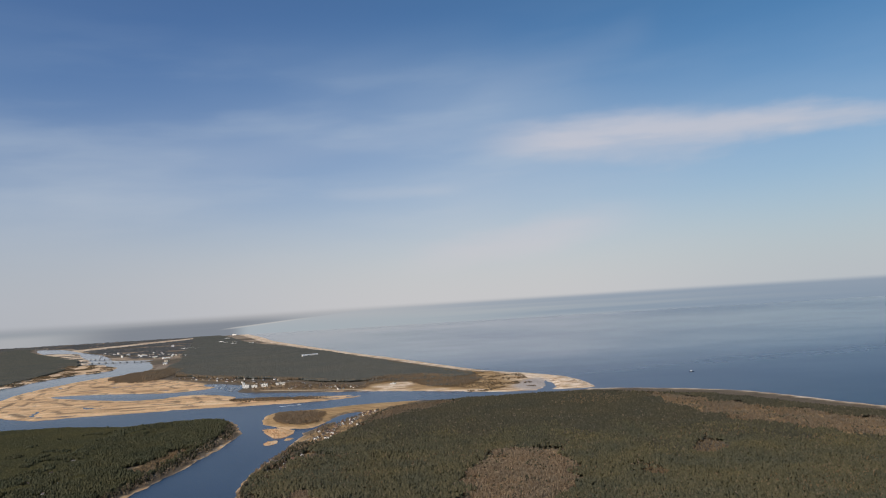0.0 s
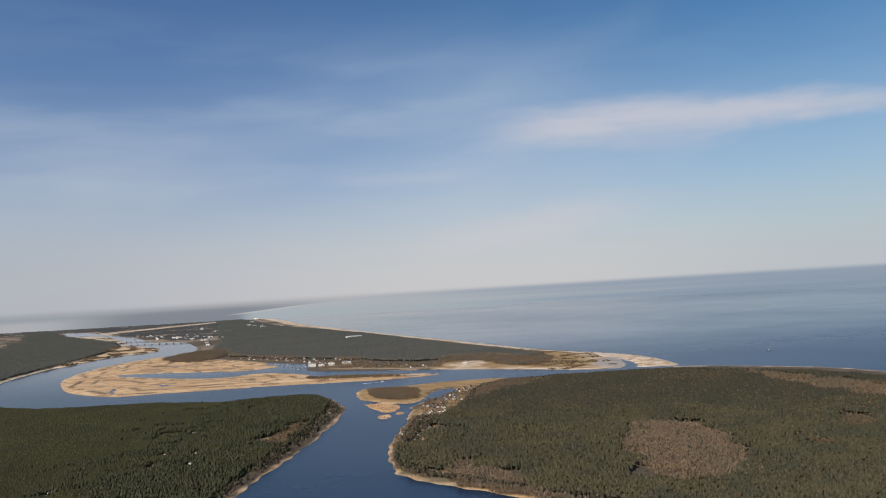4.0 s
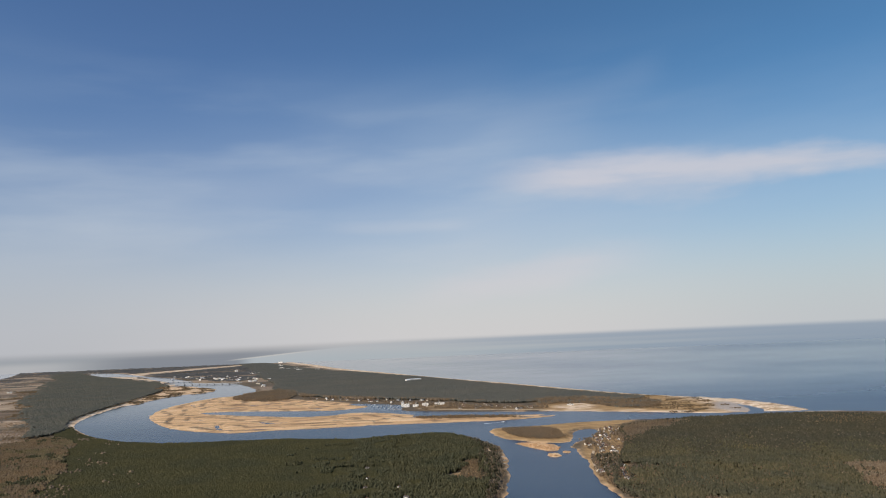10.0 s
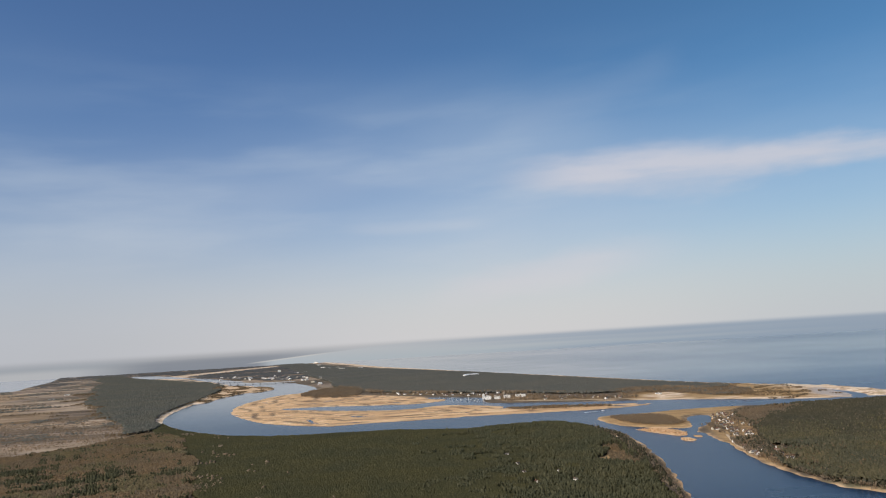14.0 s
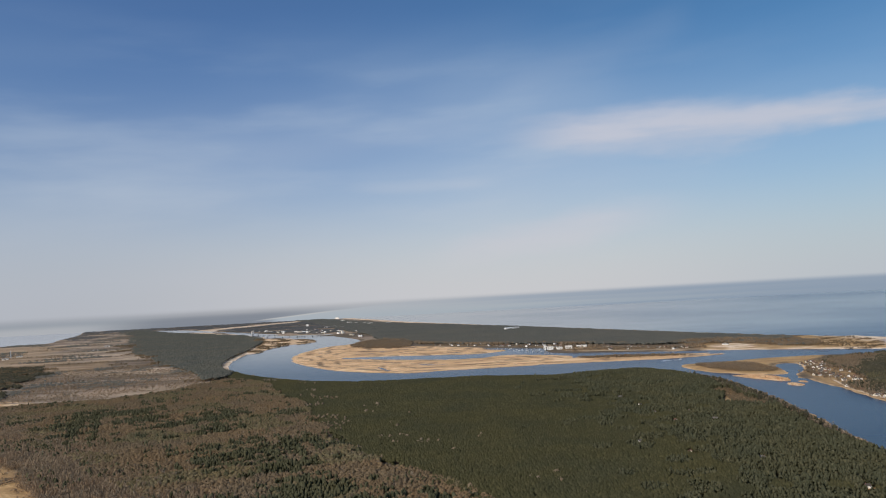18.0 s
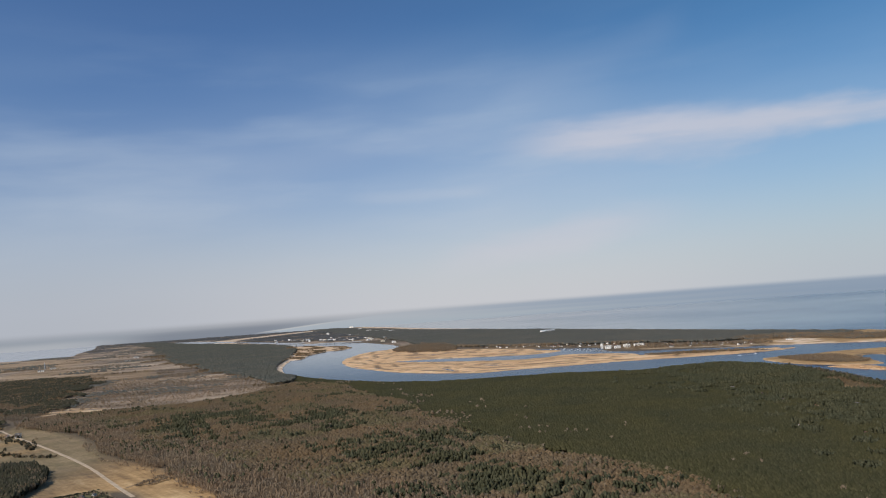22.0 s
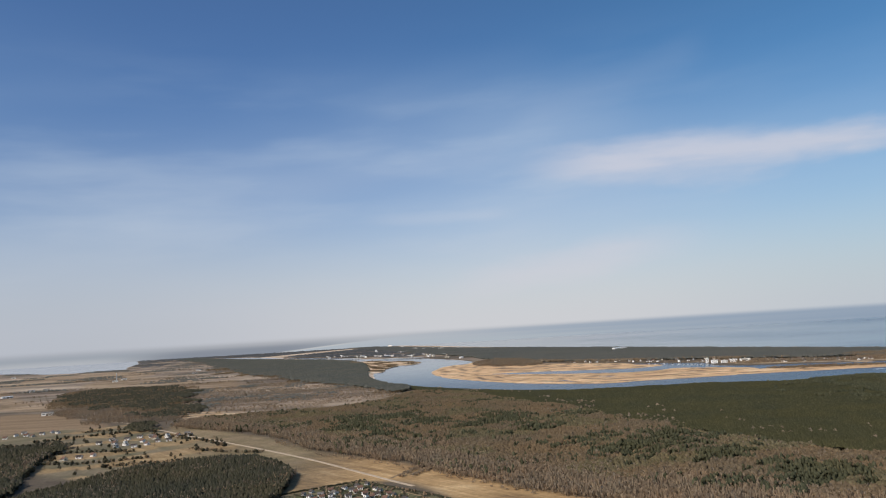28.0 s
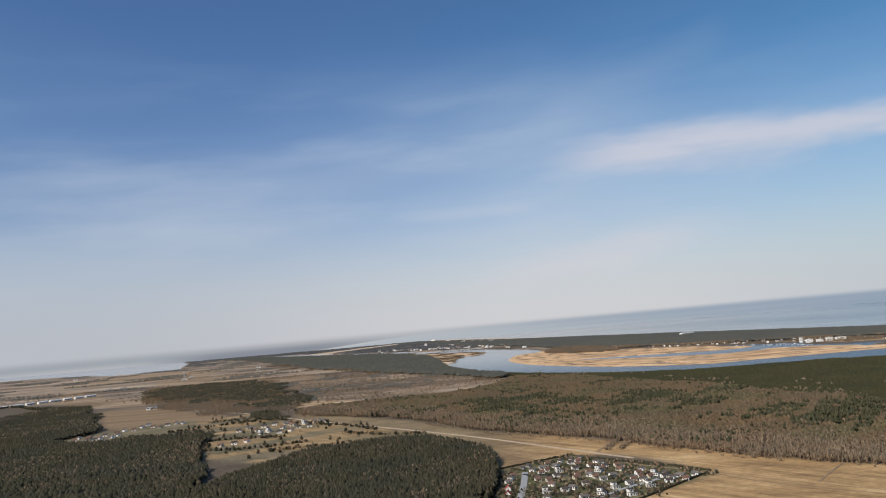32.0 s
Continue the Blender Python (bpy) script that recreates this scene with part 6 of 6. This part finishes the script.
runabout.matrix_basis = pose(-221, 1030, 0, 0, 0, 15)
bm = bmesh.new()
wv = [bm.verts.new(p) for p in ((-2.5, -0.5, 0.05), (-2.5, 0.5, 0.05), (-28, 2.2, 0.02), (-28, -2.2, 0.02), (-14, 0.9, 0.12), (-14, -0.9, 0.12))]
for f in ((0, 1, 4, 5), (5, 4, 2, 3)):
    bm.faces.new([wv[k] for k in f])
part("wake", bm, FOAM, runabout, "white foaming wake")
tug = boat("dark-hulled workboat with white cabin far out at sea", "", 8, True, HULL_DARK)
tug.matrix_basis = pose(380, 1139, 0, 0, 0, 10)


def jetty(x, y, turn, length):
    ob = empty("jetty", "grey wooden jetty on posts at the channel bank", "jetty", "jetties along the channel")
    ob.matrix_basis = pose(x, y, 0, 0, 0, turn)
    for k in range(int(length / 0.8)):
        bm = bmesh.new()
        box(bm, k * 0.8, k * 0.8 + 0.72, -0.7, 0.7, 0.5, 0.6)
        part("plank", bm, GREYW, ob)
    for k in (0.3, length * 0.5, length - 0.4):
        for sy in (-0.6, 0.6):
            bm = bmesh.new()
            box(bm, k - 0.1, k + 0.1, sy - 0.1, sy + 0.1, -2.2, 0.9)
            part("post", bm, BARK, ob)


for x, y, turn in [(-253, 699, 5), (-253, 686, -4), (-251, 718, 0), (-255, 671, 8), (-251, 739, 3), (-251, 767, -3)]:
    jetty(x, y, turn, 9)
for x, y, turn in ((-378, 1272, 150), (-383, 1296, 150), (-388, 1329, 160), (-426, 1399, 200)):
    jetty(x, y, turn, 22)


# ---- single trees and bushes ----
def limb(bm, a, b_, r0, r1, sides=5):
    a, b_ = Vector(a), Vector(b_)
    q = (b_ - a).to_track_quat("Z", "Y")
    lo = [bm.verts.new(a + q @ Vector((r0 * math.cos(6.2832 * k / sides), r0 * math.sin(6.2832 * k / sides), 0))) for k in range(sides)]
    hi = [bm.verts.new(b_ + q @ Vector((r1 * math.cos(6.2832 * k / sides), r1 * math.sin(6.2832 * k / sides), 0))) for k in range(sides)]
    for k in range(sides):
        bm.faces.new((lo[k], lo[(k + 1) % sides], hi[(k + 1) % sides], hi[k]))


def lone_tree(label, category, group, h, w, mat, leafy, seed):
    """A tapered trunk with limbs, and a crown of many small clumps or twigs with gaps."""
    r = random.Random(seed)
    ob = empty("tree" if h > 2.6 else "bush", label, category, group)
    bm = bmesh.new()
    limb(bm, (0, 0, -0.3), (0.05, 0, h * 0.45), 0.05 * h * 0.6, 0.03 * h * 0.6)
    limb(bm, (0.05, 0, h * 0.45), (0, 0.05, h * 0.92), 0.03 * h * 0.6, 0.008 * h)
    for k in range(6):
        a, z = k * 1.05 + r.uniform(0, 0.5), h * r.uniform(0.25, 0.6)
        limb(bm, (0, 0, z), (w * 0.36 * math.cos(a), w * 0.36 * math.sin(a), z + h * 0.22), 0.016 * h, 0.005 * h, 4)
    part("trunk", bm, BARK, ob)
    bm = bmesh.new()
    for k in range(70 if leafy else 90):
        a, u = r.uniform(0, 6.283), r.uniform(0.18, 1.0)
        prof = math.sin(math.pi * min(1, 0.18 + 0.8 * u)) ** 0.7
        rad = w * 0.5 * prof * math.sqrt(r.uniform(0.1, 1))
        p = Vector((rad * math.cos(a), rad * math.sin(a), h * u))
        s_ = (0.16 if leafy else 0.10) * w * r.uniform(0.7, 1.3)
        d1 = Vector((r.uniform(-1, 1), r.uniform(-1, 1), r.uniform(-0.4, 1))).normalized() * s_
        d2 = d1.cross(Vector((r.uniform(-1, 1), r.uniform(-1, 1), r.uniform(-1, 1)))).normalized() * s_ * (0.7 if leafy else 0.22)
        q = [bm.verts.new(p + d1), bm.verts.new(p - d1 + d2), bm.verts.new(p - d1 - d2)]
        bm.faces.new(q)
        if leafy:
            t = bm.verts.new(p + d1.cross(d2).normalized() * s_ * 0.6)
            for k2 in range(3):
                bm.faces.new((q[k2], q[(k2 + 1) % 3], t))
    part("crown", bm, mat, ob)
    return ob


def plant(protos, places, rng_, lo=0.75, hi=1.25):
    for i, (x, y) in enumerate(places):
        src = protos[i % len(protos)]
        z = float(ground_at(np.array([[x, y]], float))[0])
        m = pose(x, y, z, 0, 0, rng_.uniform(0, 360))
        if i < len(protos):
            src.matrix_basis = m
        else:
            s_ = rng_.uniform(lo, hi)
            ob = copy_thing(src, m)
            ob.scale = (s_, s_, s_)


mr = np.random.RandomState(21)
clear_of_houses = lambda p: np.array([min(math.hypot(x - hx, y - hy) for hx, hy in GARDEN_A + GARDEN_B + GARDEN_C) > 2.9 for x, y in p], bool)
B = "bushes on the meadow"
plant([lone_tree("dark evergreen juniper bush on the dry meadow", "bush", B, 2.4, 2.6, PINE_DARK, True, 1), lone_tree("small leafless brown bush on the dry meadow", "bush", B, 2.2, 2.8, TWIGS, False, 2), lone_tree("dark green young pine on the meadow", "tree", B, 3.4, 2.4, PINE_DARK, True, 3)],
      scatter(MEADOW, 15, mr, (), lambda p: wavy(p, 40, 4) > -0.25)[:170], hr)
T = "garden trees"
plant([lone_tree("small leafless garden tree beside the houses", "tree", T, 2.7, 2.0, TWIGS, False, 4), lone_tree("clipped dark thuja in a garden", "tree", T, 1.9, 0.9, PINE_DARK, True, 5), lone_tree("low dark garden shrub", "bush", T, 1.0, 1.3, PINE_DARK, True, 6)],
      scatter(GARDENS, 3.7, mr, (), clear_of_houses)[:235], hr)
R = "trees on the river bank"
bank_c = [(x + hr.uniform(-2, 2), y) for x, y in ((-267 - 3 * math.sin(k), 515 + 13.4 * k) for k in range(26))]
bank_b = [(x + hr.uniform(-1, 3), y) for x, y in ((-158 + 2 * math.sin(k), 490 + 11.5 * k) for k in range(16))]
plant([lone_tree("leafless alder leaning on the river bank", "tree", R, 5.2, 4.0, TWIGS_GREY, False, 7), lone_tree("dark pine at the edge of the river bank", "tree", R, 5.0, 3.0, PINE, True, 8)], bank_c + bank_b, hr)


track = smooth([(-809, 450), (-801, 472), (-791, 500), (-781, 540)], False, 14)
brush = np.concatenate([track + np.array([dx, 0]) + mr.uniform(-0.8, 0.8, track.shape) for dx in (-4.5, -3.2, 3.4, 4.8)])
stand("track_brush", "dark leafless brush along a track into the wood", brush, "bare", (1.6, 2.8), (2.2, 3.2), TWIGS_WARM, mr)


STREETS = np.concatenate([smooth([(-859, 406), (-860, 377), (-862, 351), (-867, 311)], False, 20), smooth([(-799, 372), (-814, 360), (-825, 349)], False, 12)])
shrub_spots = scatter(GARDENS, 2.1, mr, (), lambda p: clear_of_houses(p) & (wavy(p, 9, 46) > -0.1) & (np.min([np.hypot(p[:, 0] - x, p[:, 1] - y) for x, y in STREETS], 0) > 2.4))
stand("garden_shrubs", "low dark evergreen shrubs in the gardens", shrub_spots[::2], "dome", (0.8, 1.8), (1.2, 2.4), PINE_DARK, mr)
stand("garden_shrubs", "leafless brown shrubs and fruit trees in the gardens", shrub_spots[1::2], "fuzzy", (0.8, 2.0), (1.2, 2.2), TWIGS_WARM, mr)


# hedges and fences round the gardens
def hedge(label, a, b_, h, w, seed):
    r = random.Random(seed)
    ob = empty("hedge", label, "hedge", "hedges round the gardens")
    length = math.hypot(b_[0] - a[0], b_[1] - a[1])
    ob.matrix_basis = pose(a[0], a[1], 1.45, 0, 0, math.degrees(math.atan2(b_[1] - a[1], b_[0] - a[0])))
    bm = bmesh.new()
    prev = None
    for k in range(int(length / 0.9) + 1):
        x = min(k * 0.9, length)
        hh, ww = h * r.uniform(0.75, 1.2), w * r.uniform(0.75, 1.2) / 2
        row = [bm.verts.new(p) for p in ((x, -ww, -0.2), (x, -ww * 0.9, hh * 0.75), (x, r.uniform(-0.1, 0.1), hh), (x, ww * 0.9, hh * 0.75), (x, ww, -0.2))]
        if prev:
            for j in range(4):
                bm.faces.new((prev[j], row[j], row[j + 1], prev[j + 1]))
        prev = row
    bmesh.ops.recalc_face_normals(bm, faces=bm.faces)
    part("foliage", bm, PINE_DARK, ob)


HEDGE = "dark evergreen hedge along the edge of the gardens"
for i, (a, b_) in enumerate([((-873, 417), (-834, 444)), ((-823, 432), (-793, 404)), ((-793, 404), (-774, 382)), ((-774, 380), (-800, 351)), ((-800, 351), (-822, 328)), ((-873, 415), (-873, 343)), ((-858, 396), (-837, 394)), ((-831, 413), (-818, 400)), ((-809, 376), (-799, 386)), ((-846, 365), (-830, 375)), ((-854, 354), (-839, 352)), ((-830, 360), (-813, 371))]):
    hedge(HEDGE, a, b_, 1.0, 0.8, i)
plot_rng = random.Random(17)
for j in range(1, 6):
    d0 = plot_rng.uniform(2, 6)
    while d0 < 62:
        d1 = d0 + plot_rng.uniform(6, 13)
        a = (-877 + 8.2 * j + 0.67 * d0, 413 + 6.6 * j - 0.74 * d0)
        b_ = (-877 + 8.2 * j + 0.67 * min(d1, 64), 413 + 6.6 * j - 0.74 * min(d1, 64))
        if min(math.hypot((a[0] + b_[0]) / 2 - x, (a[1] + b_[1]) / 2 - y) for x, y in GARDEN_A + GARDEN_B + GARDEN_C) > 2.6:
            hedge("low dark hedge between garden plots", a, b_, 0.9, 0.8, 40 + j)
        d0 = d1 + plot_rng.uniform(2, 6)


# ---- reed tufts: too many to count ----
def tufts(name, label, places, lo, hi, mat, rng_):
    k = len(places)
    ang, h = rng_.uniform(0, 3.14159, k), rng_.uniform(lo, hi, k)
    w = rng_.uniform(0.5, 1.3, k)
    z = ground_at(places)
    c_, s_ = np.cos(ang) * w, np.sin(ang) * w
    lean = rng_.uniform(-0.4, 0.4, (k, 2))
    v = np.stack([np.column_stack([places[:, 0] - c_, places[:, 1] - s_, z - 0.1]), np.column_stack([places[:, 0] + c_, places[:, 1] + s_, z - 0.1]), np.column_stack([places[:, 0] + lean[:, 0] + 0.5 * c_, places[:, 1] + lean[:, 1], z + h]), np.column_stack([places[:, 0] + lean[:, 0] - 0.6 * c_, places[:, 1] + lean[:, 1], z + h * 0.8])], 1).reshape(-1, 3)
    f = np.arange(4 * k).reshape(k, 4)
    me = bpy.data.meshes.new(name)
    me.from_pydata(v.tolist(), [], f.tolist())
    me.materials.append(mat)
    return tagged(new(name, me), label, "reeds", kind="stuff")


tr = np.random.RandomState(31)
reed_places = scatter(REED_BED, 7.0, tr)
reed_places = reed_places[ground_at(reed_places) > 0.25]
tufts("reed_bed", "dry straw-coloured reed beds in the river bend", reed_places, 0.12, 0.32, REED, tr)
bank_places = np.concatenate([scatter(p, 2.2, tr) for p in FLATS])
tufts("reed_bed", "dry reeds on low flats in the channel", bank_places, 0.4, 0.9, REED, tr)


# ---- a pale pipe on supports along the edge of the wood ----
def pipe_run(points):
    ob = empty("pipeline", "pale insulated pipe on low supports beside the wood", "pipeline")
    ob.matrix_basis = pose(points[0][0], points[0][1], 1.45)
    for (ax, ay), (bx, by) in zip(points, points[1:]):
        a = Vector((ax - points[0][0], ay - points[0][1], 1.0))
        c_ = Vector((bx - points[0][0], by - points[0][1], 1.0))
        bm = bmesh.new()
        limb(bm, a, c_, 0.22, 0.22, 8)
        part("pipe", bm, CONCRETE, ob)
        k = max(2, int((c_ - a).length / 4))
        for i in range(k):
            p = a.lerp(c_, i / k)
            bm = bmesh.new()
            box(bm, p.x - 0.12, p.x + 0.12, p.y - 0.12, p.y + 0.12, -0.3, 0.8)
            part("support", bm, CONCRETE, ob)


pipe_run([(-715, 401), (-700, 394), (-685, 386), (-670, 380)])
pipe_run([(-656, 369), (-648, 362), (-636, 352), (-612, 336)])


# ---- hedgerows over the meadow ----
rows_of = [[(-1194, 699), (-1151, 729), (-1124, 742)], [(-1131, 609), (-1094, 618), (-1053, 608)], [(-1103, 563), (-1060, 558), (-1023, 571)], [(-1042, 677), (-1009, 652), (-976, 612)], [(-998, 600), (-965, 581), (-934, 570)], [(-1178, 760), (-1140, 767), (-1096, 752)], [(-1085, 713), (-1059, 694), (-1037, 690)], [(-1038, 537), (-1012, 543), (-980, 548)]]
spots_h = np.concatenate([smooth(r, False, 9) for r in rows_of])
spots_h = np.concatenate([spots_h + mr.uniform(-3, 3, spots_h.shape) for _ in range(3)])
stand("hedgerow_bushes", "dark and leafless bushes in rows over the meadow", spots_h[: len(spots_h) // 2], "pine", (1.6, 3.0), (2.4, 3.8), PINE_DARK, mr)
stand("hedgerow_bushes", "leafless brown bushes in rows over the meadow", spots_h[len(spots_h) // 2:], "bare", (1.8, 3.2), (2.6, 4.0), TWIGS, mr)
edge_places = scatter(HAY_STRIP, 5.0, mr, (GARDENS,), lambda p: (signed(p, MIXED_SOUTH) > -9) & (wavy(p, 30, 20) > -0.2))
stand("wood_edge_scrub", "leafless scrub along the edge of the wood", edge_places, "bare", (1.2, 2.6), (2.2, 3.6), TWIGS_WARM, mr)
